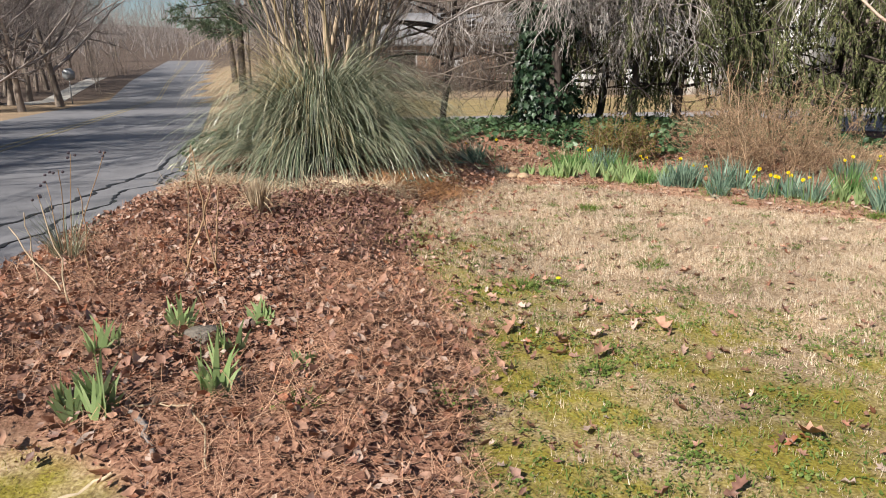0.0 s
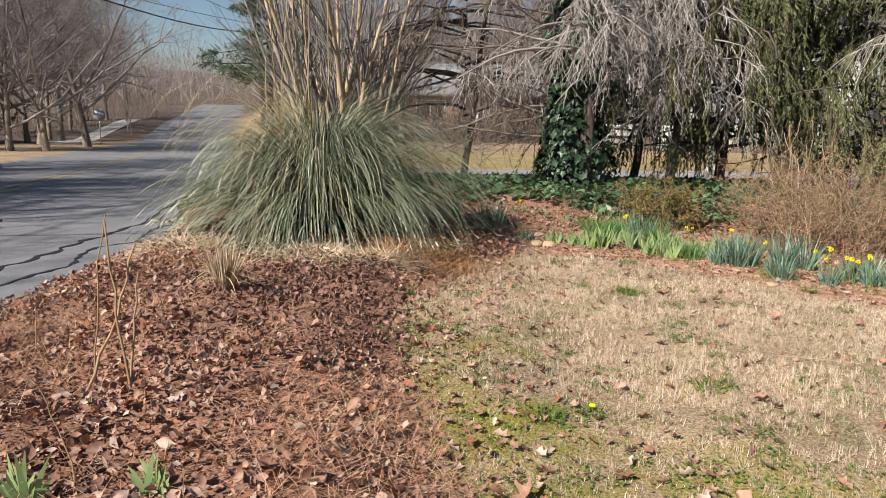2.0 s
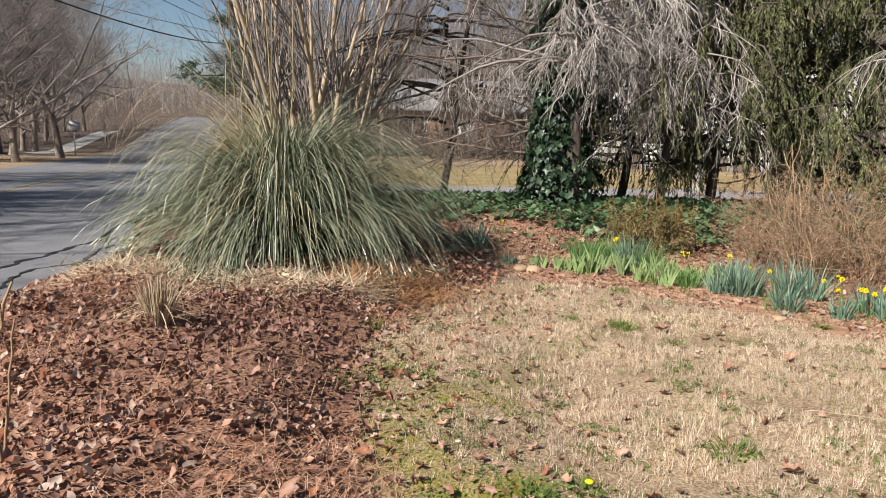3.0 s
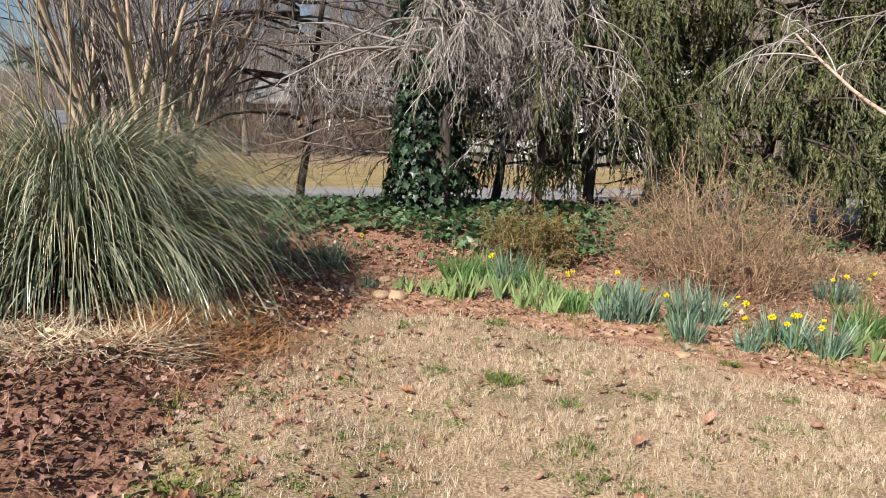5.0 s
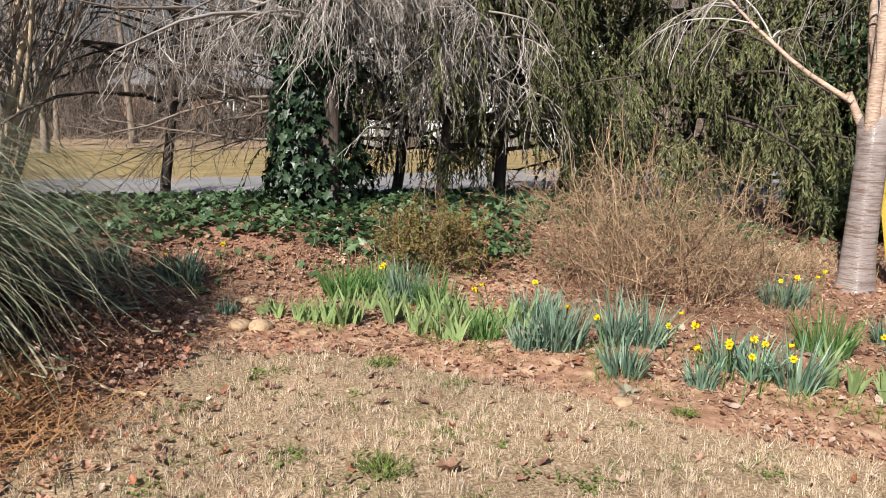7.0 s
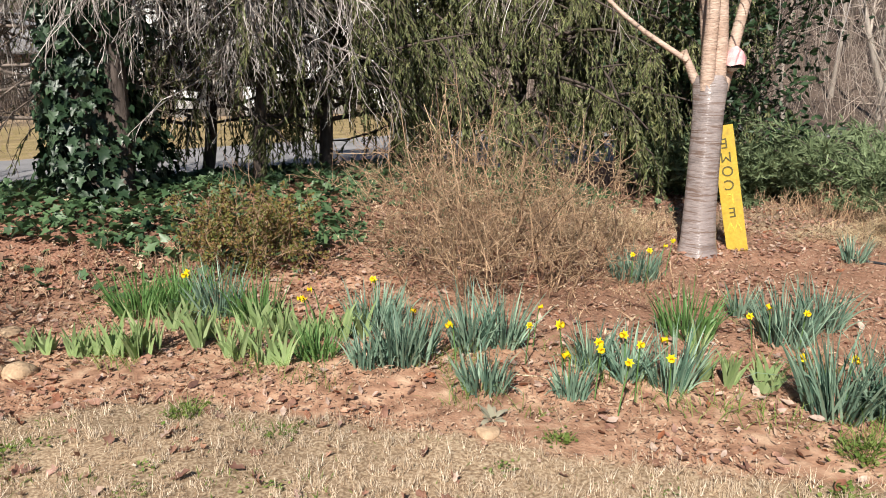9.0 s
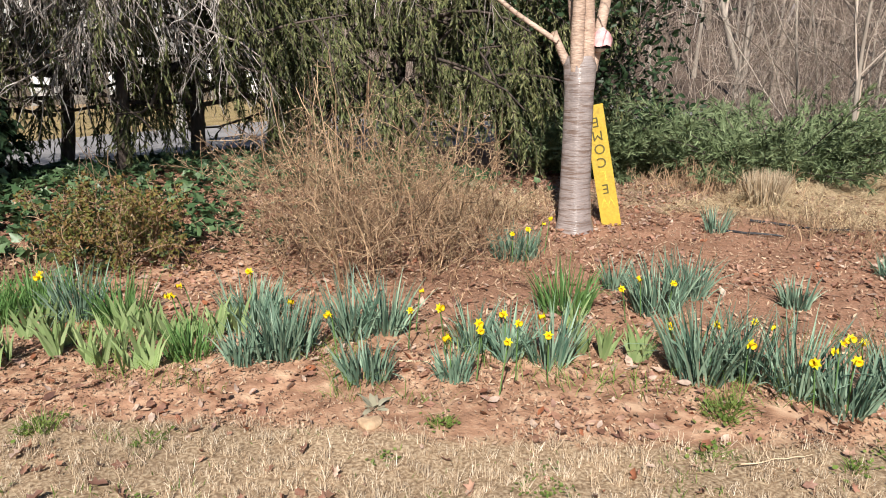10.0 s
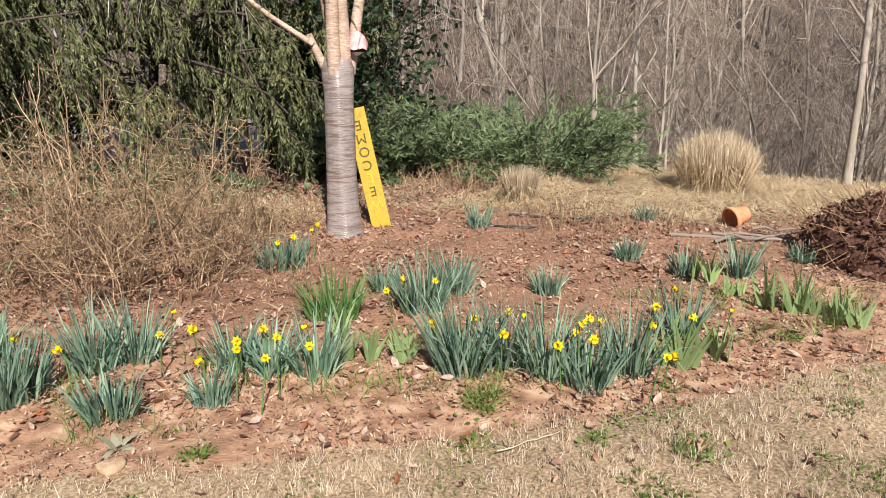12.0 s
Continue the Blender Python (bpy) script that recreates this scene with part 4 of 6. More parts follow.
# ---- pampas grass, crape myrtle ----
def pampas(x, y):
    """Locks of long blades: upright and nodding in the middle, falling to the ground all round."""
    g = np.random.default_rng(121)
    root = thing("pampas_grass", x, y, float(ground_z(x, y)), "huge arching clump of grey-green pampas grass with tan dead blades", "grass clump")

    def locks(n, per, u, radius, length, width, az0=None, rise=0.0):
        az = g.uniform(0, 6.28, n) if az0 is None else az0
        rr = radius * (0.25 + 0.75 * u) * g.uniform(0.5, 1.0, n)
        lean = 0.02 + 0.78 * u ** 1.5 + g.normal(0, 0.06, n)
        end = 2.35 + 0.3 * u + g.normal(0, 0.25, n)
        power = 2.3 - 1.05 * u
        ln = length * (1 - 0.2 * u) * g.uniform(0.75, 1.12, n) * (1 + 0.12 * np.cos(az) - 0.04 * np.sin(az))
        i = np.repeat(np.arange(n), per)
        m = len(i)
        a = az[i] + g.normal(0, 0.17, m)
        base = np.stack([rr[i] * np.cos(az[i]) + g.normal(0, 0.035, m), rr[i] * np.sin(az[i]) + g.normal(0, 0.035, m), np.full(m, rise)], -1)
        ends = end[i] + g.normal(0, 0.3, m)
        ll = ln[i] * g.uniform(0.72, 1.05, m)
        le = np.maximum(0.0, lean[i] + g.normal(0, 0.05, m))
        V, F = blades(base, a, ll, width * g.uniform(0.6, 1.25, m), le, np.maximum(0.2, ends - le), 10, power[i][:, None], g.normal(0, 0.5, m))
        V[:, 2] = np.maximum(V[:, 2], 0.015 + 0.03 * g.random(len(V)))
        return V, F

    part("green_blades", join(locks(300, 15, g.uniform(0.3, 1.0, 300), 0.62, 2.3, 0.0135), locks(110, 14, g.uniform(0.0, 0.4, 110), 0.5, 2.2, 0.012)), M_PAMPAS, root)
    n = 20
    left = 2.9 + g.normal(0, 0.6, n)
    part("dry_blades", join(locks(n, 13, g.uniform(0.05, 0.5, n), 0.5, 2.75, 0.009, left, 0.2), locks(45, 5, g.uniform(0.3, 1.0, 45), 0.6, 2.2, 0.009)), M_PAMPAS_DRY, root, "pale dead blades nodding over the green")
    m = 7
    a = g.uniform(1.8, 5.0, m)
    S = np.stack([0.4 * np.cos(a), 0.4 * np.sin(a), 0 * a], -1)
    P = grow(S, np.stack([0.1 * np.cos(a), 0.1 * np.sin(a), 1 + 0 * a], -1), g.uniform(1.8, 3.2, m), 5, 0.04, 0, g)
    part("stalk_cluster", tubes(P, taper(np.full(m, 0.007), 6, 0.5), 4), M_PAMPAS_DRY, root, "tan dead flower stalks")


pampas(-0.80, 8.98)


def crape(x, y):
    g = np.random.default_rng(131)
    root = thing("crape_myrtle", x, y, float(ground_z(x, y)), "bare multi-stemmed crape myrtle with smooth tan bark", "tree")
    n = 25
    a = np.arange(n) / n * 6.28 + g.normal(0, 0.2, n)
    S = np.stack([g.uniform(0.2, 0.5, n) * np.cos(a), 0.34 * np.sin(a), -0.1 + 0 * a], -1)
    D = np.stack([0.33 * np.cos(a), 0.26 * np.sin(a), 1 + 0 * a], -1)
    L = g.uniform(3.6, 5.2, n)
    P = grow(S, D, L, 10, 0.07, 0.03, g)
    R = taper(g.uniform(0.024, 0.056, n), 11, 0.35)
    for k in range(n):
        part("stem", tubes(P[k:k + 1], R[k:k + 1], 7), M_CRAPE, root, smooth=True)
    S, D, L, r = spawn(P, R, L, 13, 0.2, 0.98, 0.45, 0.42, g)
    P2 = grow(S, D, L, 5, 0.09, 0.06, g)
    R2 = taper(np.maximum(r * 0.5, 0.006), 6, 0.3)
    S, D, L, r = spawn(P2, R2, L, 6, 0.2, 1, 0.5, 0.5, g)
    P3 = grow(S, D, L, 3, 0.12, 0.03, g)
    part("crown", join(tubes(P2, R2, 5), tubes(P3, taper(np.maximum(r * 0.5, 0.004), 4, 0.4), 3)), M_LIMB, root)


crape(-1.15, 13.2)


# ---- shrubs ----
def twig_shrub(name, label, x, y, H, rad, n, seed, mat, leaves=None):
    """Crooked stout stems that stand clear at the top over a mesh of fine shoots."""
    g = np.random.default_rng(seed)
    root = thing(name, x, y, float(ground_z(x, y)), label, "shrub")
    a = g.uniform(0, 6.28, n)
    q = rad * 0.75 * np.sqrt(g.random(n))
    S = np.stack([q * np.cos(a), q * np.sin(a), -0.03 + 0 * a], -1)
    ln = g.uniform(-0.2, 0.9, n) * (0.3 + q / rad)
    D = np.stack([ln * np.cos(a), ln * np.sin(a), g.uniform(0.55, 1.1, n)], -1)
    L = H * g.uniform(0.6, 1.2, n) * (1.05 - 0.5 * (q / rad) ** 2)
    P = grow(S, D, L, 9, 0.19, 0.05, g)
    R = taper(g.uniform(0.003, 0.0068, n), 10, 0.4)
    S, D, L2, r = spawn(P, R, L, 9, 0.05, 0.95, 1.1, 0.36, g)
    P2 = grow(S, D, L2, 5, 0.2, 0.07, g)
    R2 = taper(np.maximum(r * 0.6, 0.0026), 6, 0.5)
    S, D, L3, r = spawn(P2, R2, L2, 5, 0.05, 1, 1.1, 0.55, g)
    low = S[:, 2] < H * (0.62 + 0.2 * g.random(len(S)))
    S, D, L3 = S[low], D[low], L3[low]
    P3 = grow(S, D, L3, 3, 0.25, 0.03, g)
    part("twig_mass", join(tubes(P, R, 5), tubes(P2, R2, 3), tubes(P3, taper(np.full(len(P3), 0.0027), 4, 0.6), 3)), mat, root)
    tips = np.concatenate([P2[:, -1], P2[:, 3], P3[::2, -1]])
    if leaves:
        k = leaves
        b = np.repeat(P3[:, 1:].reshape(-1, 3), k, 0)
        part("leaves", needles(b + g.normal(0, 0.01, b.shape), unit(g.normal(size=b.shape) + [0, 0, 0.4]), g.uniform(0.015, 0.035, len(b)), 0.016, g), M_SHRUBLEAF, root, "tiny yellow-green and reddish leaves")
    else:
        part("bud_spray", needles(tips, unit(g.normal(0, 0.6, tips.shape) + [0, 0, 1]), np.full(len(tips), 0.016), 0.007, g), M_STICK, root, "pale leaf buds")
    return root


twig_shrub("deciduous_shrub", "leafless tan-twigged shrub, rounded and dense", 4.95, 9.35, 1.36, 1.15, 100, 141, M_TWIG)
twig_shrub("small_shrub", "small shrub with fine yellow-green and reddish leaves", 3.35, 10.45, 0.8, 0.45, 26, 142, M_TWIG, 2)
twig_shrub("deciduous_shrub", "low leafless shrub beside the weeping conifer", 6.35, 9.75, 0.55, 0.8, 40, 143, M_TWIG)


def juniper(x, y, rx, ry_, H, seed):
    g = np.random.default_rng(seed)
    root = thing("juniper", x, y, float(ground_z(x, y)), "wide low spreading juniper with feathery green sprays", "shrub")
    n = 120
    a = g.uniform(0, 6.28, n)
    ext = g.uniform(0.35, 1.0, n) ** 0.6
    D = np.stack([rx * np.cos(a), ry_ * np.sin(a), g.uniform(0.25, 1.0, n) * H], -1)
    L = np.linalg.norm(D, axis=1) * ext
    P = grow(np.zeros((n, 3)), D, L, 6, 0.07, 0.02, g)
    R = taper(np.full(n, 0.016), 7, 0.3)
    part("limb_framework", tubes(P, R, 4), M_DARKBARK, root)
    S, D, L2, r = spawn(P, R, np.full(n, 0.75), 24, 0.25, 1.0, 0.6, 0.7, g)
    P2 = grow(S, D * [1, 1, 0.5] + [0, 0, 0.08], L2, 4, 0.1, 0.02, g)
    K = 5
    k = 20
    f = g.uniform(0.1, 1, (len(P2), k)) * (K - 1)
    i = np.minimum(f.astype(int), K - 2)
    fr = (f - i)[..., None]
    ii = np.arange(len(P2))[:, None]
    b = (P2[ii, i] * (1 - fr) + P2[ii, i + 1] * fr).reshape(-1, 3)
    T = unit(P2[ii, i + 1] - P2[ii, i]).reshape(-1, 3)
    part("foliage", needles(b, unit(T + g.normal(0, 0.5, T.shape)), g.uniform(0.06, 0.12, len(b)), 0.017, g), M_JUNIPER, root)


juniper(11.5, 9.4, 2.7, 1.7, 0.74, 151)
juniper(9.9, 10.9, 1.4, 1.2, 0.75, 152)


def broad_evergreen(x, y, H, rad, seed):
    g = np.random.default_rng(seed)
    root = thing("holly_bush", x, y, float(ground_z(x, y)), "dark broad-leaved evergreen bush behind the cherry tree", "shrub")
    n = 46
    a = g.uniform(0, 6.28, n)
    D = np.stack([rad * np.cos(a), rad * np.sin(a), g.uniform(0.15, 1.1, n) * H], -1)
    P = grow(np.zeros((n, 3)), D, np.linalg.norm(D, axis=1), 6, 0.12, 0.03, g)
    R = taper(np.full(n, 0.02), 7, 0.3)
    S, D2, L2, r = spawn(P, R, np.full(n, H * 0.4), 12, 0.2, 1, 0.7, 0.8, g)
    P2 = grow(S, D2, L2, 4, 0.15, 0.0, g)
    part("crown", join(tubes(P, R, 5), tubes(P2, taper(np.full(len(P2), 0.006), 5, 0.4), 3)), M_DARKBARK, root)
    b = np.repeat(P2[:, 1:].reshape(-1, 3), 4, 0)
    b = b + g.normal(0, 0.08, b.shape)
    part("leaves", stamp(LEAF_V6 * [0.8, 1, 1], LEAF_F6, b, turns(len(b), 0.7, g), g.uniform(0.08, 0.13, len(b))), M_YEW, root)


broad_evergreen(10.2, 11.8, 4.3, 1.0, 161)


# ---- cherry tree, sign and ornament ----
def cherry(x, y):
    g = np.random.default_rng(171)
    z0 = float(ground_z(x, y))
    root = thing("cherry_tree", x, y, z0, "weeping cherry with a stout banded silvery trunk and cut-back crown", "tree")
    P = np.array([[(0.0, 0, -0.1), (0.0, 0, 0.02), (0, 0, 0.12), (-0.005, 0.0, 0.4), (0.0, 0, 0.8), (0.015, 0.005, 1.2), (0.02, 0.01, 1.42), (0.02, 0.01, 1.5)]])
    R = np.array([[0.19, 0.168, 0.146, 0.131, 0.124, 0.126, 0.14, 0.11]])
    V, F = tubes(P, R, 20)
    q = unit(V * [1, 1, 0])
    V = V + q * (0.008 * np.sin(np.arctan2(q[:, 1:2], q[:, :1]) * 5 + V[:, 2:3] * 2))
    part("trunk", (V, F), M_CHERRY, root, "banded silvery-brown cherry trunk", smooth=True)
    right = np.array([0.63, -0.78, 0.0])
    away = np.array([0.78, 0.63, 0.0])
    limbs = ((-0.08, 0.02, -0.65, 1.0, 0.045, 0.36), (-0.03, -0.08, -0.06, 1.0, 0.060, 2.0), (0.05, -0.02, 0.05, 1.0, 0.064, 2.0), (0.09, 0.05, 0.16, 1.0, 0.052, 1.9), (0.0, 0.08, -0.2, 0.95, 0.05, 1.8))
    Ps = []
    for sx, sy, dx_, dz, r, ln in limbs:
        S = (right * sx + away * sy + [0.02, 0.01, 1.38])[None]
        D = (right * dx_ + away * sy * 1.5 + [0, 0, dz])[None]
        Pk = grow(S, D, np.array([ln]), 7, 0.04, 0.07 if dx_ < -0.5 else 0.0, g)
        part("limb", tubes(Pk, taper([r], 8, 0.6), 10), M_CHERRYLIMB, root, smooth=True)
        Ps.append(Pk)
    # long low bough to one side, and hanging shoots
    S = (right * -0.2 + [0.02, 0.01, 1.62])[None]
    Pb = grow(S, (right * -0.8 + [0, 0, 0.55])[None], np.array([1.5]), 7, 0.05, 0.02, g)
    part("limb", tubes(Pb, taper([0.024], 8, 0.5), 8), M_CHERRYLIMB, root, smooth=True)
    A = np.concatenate([p[:, [0, 2, 4, 6, 7]] for p in Ps[1:]] + [Pb[:, [0, 2, 4, 6, 7]]])
    Rr = np.full((len(A), 5), 0.03)
    S, D, L, r = spawn(A, Rr, np.full(len(A), 1.9), 9, 0.45, 1, 1.0, 1.0, g)
    D = D * [1, 1, 0.4] + [0, 0, 0.35]
    P2 = grow(S, D, L, 8, 0.08, -0.16, g)
    R2 = taper(np.full(len(P2), 0.009), 9, 0.25)
    S, D, L3, r = spawn(P2, R2, L, 7, 0.2, 1, 0.6, 0.5, g)
    P3 = grow(S, D + [0, 0, -0.3], L3, 5, 0.1, -0.22, g)
    ok = (P3[:, :, 2].min(1) > 0.75)
    P3 = P3[ok]
    part("weeping_shoot_mass", join(tubes(P2, R2, 5), tubes(P3, taper(np.full(len(P3), 0.0042), 6, 0.5), 3)), M_GREYTWIG, root, "thin drooping bare shoots")


cherry(6.85, 8.97)


def welcome_board():
    """An upside-down board that leans on the cherry trunk, its letters painted one above another."""
    foot, top = Vector((7.28, 8.87, 0.0)), Vector((7.16, 9.06, 1.08))
    foot.z = float(ground_z(foot.x, foot.y)) - 0.02
    up = (top - foot).normalized()
    face = Vector((-0.80, -0.60, 0)).normalized()
    face = (face - up * face.dot(up)).normalized()
    side = up.cross(face)
    m = Matrix((side, up, face)).transposed().to_4x4()
    m.translation = foot
    h = (top - foot).length
    root = new("welcome_sign")
    root.matrix_basis = m
    tagged(root, "upside-down yellow wooden welcome sign leaning on the cherry trunk", "sign")
    bm = bmesh.new()
    bmesh.ops.create_cube(bm, size=1.0, matrix=Matrix.Translation((0, h / 2, 0)) @ Matrix.Diagonal((0.175, h, 0.022, 1)))
    bmesh.ops.bevel(bm, geom=bm.edges[:], offset=0.003, segments=2, affect="EDGES")
    me = bpy.data.meshes.new("board")
    bm.to_mesh(me)
    bm.free()
    me.materials.append(M_BOARD)
    new("board", me).parent = root
    for k, ch in enumerate("WELCOME"):
        cu = bpy.data.curves.new("letter", "FONT")
        cu.body, cu.size, cu.extrude, cu.align_x, cu.align_y = ch, 0.125, 0.0012, "CENTER", "CENTER"
        tmp = new("letter", cu)
        me = bpy.data.meshes.new_from_object(tmp.evaluated_get(bpy.context.evaluated_depsgraph_get()))
        bpy.data.objects.remove(tmp)
        me.materials.clear()
        me.materials.append(M_FADED if ch in "WL" else M_LETTER)
        ob = new("letter", me)
        ob.parent = root
        ob.matrix_basis = pose(0.0, 0.25 + k * 0.122, 0.0135, 0, 0, 180)
        if ch in "WL":
            ob["label"] = "faded letter"


welcome_board()


def ornament():
    """A faded cloth hood over a dark rim with a white ball, wedged in the fork."""
    x, y = 6.99, 8.86
    root = thing("cloth_ornament", x, y, 1.58, "faded pink cloth ornament with black rim wedged in the cherry fork", "ornament", turn=-140)
    g = np.random.default_rng(181)
    V, F = lathe([(0.115, 0.0), (0.108, 0.05), (0.085, 0.105), (0.05, 0.14), (0.012, 0.15), (0.012, 0.14), (0.08, 0.095), (0.1, 0.045), (0.105, 0.0)], 18)
    V = V * [1, 0.75, 1] + np.stack([0.008 * np.sin(V[:, 2] * 60 + V[:, 1] * 40)] * 3, -1)
    part("hood", (V, F), M_PINK, root, "faded pink striped cloth", smooth=True)
    V, F = lathe([(0.07, -0.02), (0.095, -0.02), (0.1, 0.0), (0.095, 0.025), (0.07, 0.025), (0.065, 0.0), (0.07, -0.02)], 18)
    part("rim", (V * [1, 0.75, 1], F), M_BLACKCLOTH, root, "black felt rim", smooth=True)
    V, F = lump(0.055, g, 10, 0.05, 0.8)
    part("ball", (V + [0, -0.015, -0.005], F), M_WHITECLOTH, root, "white ball", smooth=True)


ornament()


# ---- flowers ----
PETAL = [(0.0, 0.0, 0.0), (0.42, 0.30, 0.06), (0.5, 0.0, 0.0), (0.42, -0.30, 0.06), (1.0, 0.0, 0.10)]


def flower_meshes():
    V, F = [], []
    for k in range(6):
        a = k * math.pi / 3
        R = np.array([[math.cos(a), -math.sin(a), 0], [math.sin(a), math.cos(a), 0], [0, 0, 1]])
        V.append(np.array(PETAL[1:]) @ R.T * 0.028)
        o = 1 + 4 * k
        F.append(np.array([(0, o + 1, o), (0, o + 2, o + 1), (o, o + 1, o + 3), (o + 1, o + 2, o + 3)]))
    pet = (np.concatenate([np.zeros((1, 3))] + V), np.concatenate(F))
    tr = lathe([(0.007, 0.0), (0.009, 0.015), (0.013, 0.026), (0.016, 0.029), (0.011, 0.025), (0.007, 0.015), (0.003, 0.006)], 9)
    return pet, tr


PETALS, TRUMPET = flower_meshes()
SHARED = {}


def shared(name, vf, mat, parent, smooth=False):
    """A part on a mesh that alike parts share."""
    if name not in SHARED:
        ob = part(name, vf, mat, parent, smooth=smooth)
        SHARED[name] = ob.data
        return ob
    ob = new(name, SHARED[name])
    ob.parent = parent
    return ob


def clump_leaves(g, n, h, spread, wide, lean):
    a = g.uniform(0, 6.28, n)
    rr = spread * np.sqrt(g.random(n))
    b = np.stack([rr * np.cos(a), rr * np.sin(a), np.full(n, -0.02)], -1)
    return blades(b, a + g.normal(0, 0.5, n), h * g.uniform(0.55, 1.22, n), wide * g.uniform(0.8, 1.2, n), np.abs(g.normal(0, 0.15, n)) + rr / spread * lean, np.where(g.random(n) < 0.12, g.uniform(0.9, 2.2, n), g.uniform(0.0, 0.5, n)), 5, 1.5, g.uniform(0, 6.28, n))


def daffodils(x, y, h, spread, flowers=(), fresh=False):
    g = np.random.default_rng(int(9000 + x * 1000 + y * 77))
    state = "with yellow blooms" if flowers else "without blooms"
    size = "small" if h < 0.24 else "dense"
    tone = "fresh green" if fresh else "blue-green"
    root = thing("daffodil_clump", x, y, float(ground_z(x, y)), f"{size} clump of {tone} daffodil leaves {state}", "flowers", "daffodils in the flower bed")
    n = int(50 + 2600 * spread * spread + 200 * spread)
    part("leaves", clump_leaves(g, n, h, spread * 0.85, 0.012, 0.17), M_DAFF_G if fresh else M_DAFF, root)
    for fx, fy in flowers:
        fz = g.uniform(0.19, 0.30)
        P = np.array([[(fx * 0.85, fy * 0.85, -0.01), (fx * 0.9, fy * 0.9, fz * 0.4), (fx * 0.97, fy * 0.97, fz * 0.85), (fx, fy, fz), (fx - 0.012, fy - 0.01, fz + 0.008)]])
        fl = part("stem", tubes(P, np.full((1, 5), 0.0035), 5), M_DAFF_G, root)
        q = Vector((-0.6 + g.normal(0, 0.75), -0.5 + g.normal(0, 0.75), 0.15 + g.normal(0, 0.35))).to_track_quat("Z", "Y").to_matrix().to_4x4()
        q.translation = Vector((fx - 0.02, fy - 0.015, fz + 0.01))
        bloom = shared("bloom", PETALS, M_YELLOW, root)
        bloom.matrix_basis = q @ Matrix.Scale(g.uniform(0.75, 1.05), 4)
        shared("trumpet", TRUMPET, M_ORANGE, bloom, True)
    return root


def irises(x, y, h, spread, label="fans of pale green iris leaves in the flower bed"):
    g = np.random.default_rng(int(9000 + x * 1000 + y * 77 + 5))
    root = thing("iris_clump", x, y, float(ground_z(x, y)), label, "plant", "irises in the garden")
    h = h * 1.3
    k = max(3, int(spread * 75))
    for i in range(k):
        a, rr = g.uniform(0, 6.28), spread * math.sqrt(g.random())
        az0 = g.uniform(0, 6.28)
        n = int(g.integers(4, 7))
        s = np.linspace(-1, 1, n)
        b = np.stack([rr * math.cos(a) + 0.008 * s * math.cos(az0), rr * math.sin(a) + 0.008 * s * math.sin(az0), np.full(n, -0.01)], -1)
        part("leaf_fan", blades(b, np.where(s < 0, az0 + math.pi, az0), h * g.uniform(0.75, 1.1, n) * (1 - 0.2 * np.abs(s)) * g.uniform(0.7, 1.1, n), 0.027, np.abs(s) * 0.28 + 0.05, g.uniform(0.0, 0.5, n), 4, 1.5, math.pi / 2 + g.normal(0, 0.15, n)), M_IRIS, root)
    return root


daffodils(4.92, 6.59, 0.4, 0.16, [(0.01, 0.2), (0.11, 0.02)])
daffodils(5.07, 6.45, 0.36, 0.12, [(-0.22, -0.1), (0.19, 0.08), (0.21, -0.02)])
daffodils(5.05, 6.20, 0.36, 0.12, [(0.11, -0.08)])
daffodils(5.05, 6.00, 0.28, 0.12, [(-0.17, 0.08), (-0.03, 0.04), (-0.05, -0.03), (-0.11, -0.37)])
daffodils(5.28, 5.88, 0.36, 0.11, [(-0.0, 0.22), (0.09, 0.19), (0.23, -0.04), (-0.05, -0.1), (-0.13, -0.23)])
daffodils(3.93, 8.13, 0.36, 0.12)
daffodils(4.13, 8.07, 0.34, 0.11, [(-0.07, -0.32), (0.14, -0.13)])
daffodils(3.69, 7.62, 0.2, 0.13, [(-0.05, 0.23)])
daffodils(3.98, 7.33, 0.2, 0.08, [(-0.04, -0.02), (0.08, -0.1), (0.07, -0.29)])
daffodils(4.32, 7.54, 0.28, 0.1, [(-0.23, 0.02)])
daffodils(4.35, 7.33, 0.27, 0.08, [(-0.16, 0.05), (0.01, 0.04), (-0.18, -0.23)])
daffodils(4.47, 7.16, 0.32, 0.1, [(-0.18, -0.14), (0.01, 0.05)])
daffodils(5.13, 7.62, 0.3, 0.17, fresh=True)
daffodils(5.81, 8.70, 0.26, 0.2, [(-0.17, -0.14), (-0.17, -0.3), (0.34, 0.02), (0.27, -0.12)])
daffodils(5.74, 7.70, 0.2, 0.08)
daffodils(5.55, 7.27, 0.33, 0.17, [(-0.19, -0.01), (-0.35, 0.0), (-0.19, -0.22)])
daffodils(5.89, 7.26, 0.3, 0.14)
daffodils(7.72, 8.09, 0.24, 0.09)
daffodils(6.25, 6.74, 0.2, 0.1)
daffodils(7.31, 6.55, 0.2, 0.1)
daffodils(8.73, 6.85, 0.17, 0.09)
daffodils(7.08, 6.07, 0.22, 0.08)
daffodils(7.29, 5.73, 0.3, 0.09)
daffodils(8.01, 5.41, 0.15, 0.1)
daffodils(3.54, 8.14, 0.32, 0.15, [(0.11, 0.13)])
daffodils(5.86, 5.79, 0.3, 0.1, [(0.15, 0.09), (-0.25, -0.12), (-0.19, -0.29)])
daffodils(2.88, 9.45, 0.36, 0.13, [(-0.16, 0.03), (-0.13, 0.04)])
daffodils(3.47, 8.15, 0.3, 0.13)
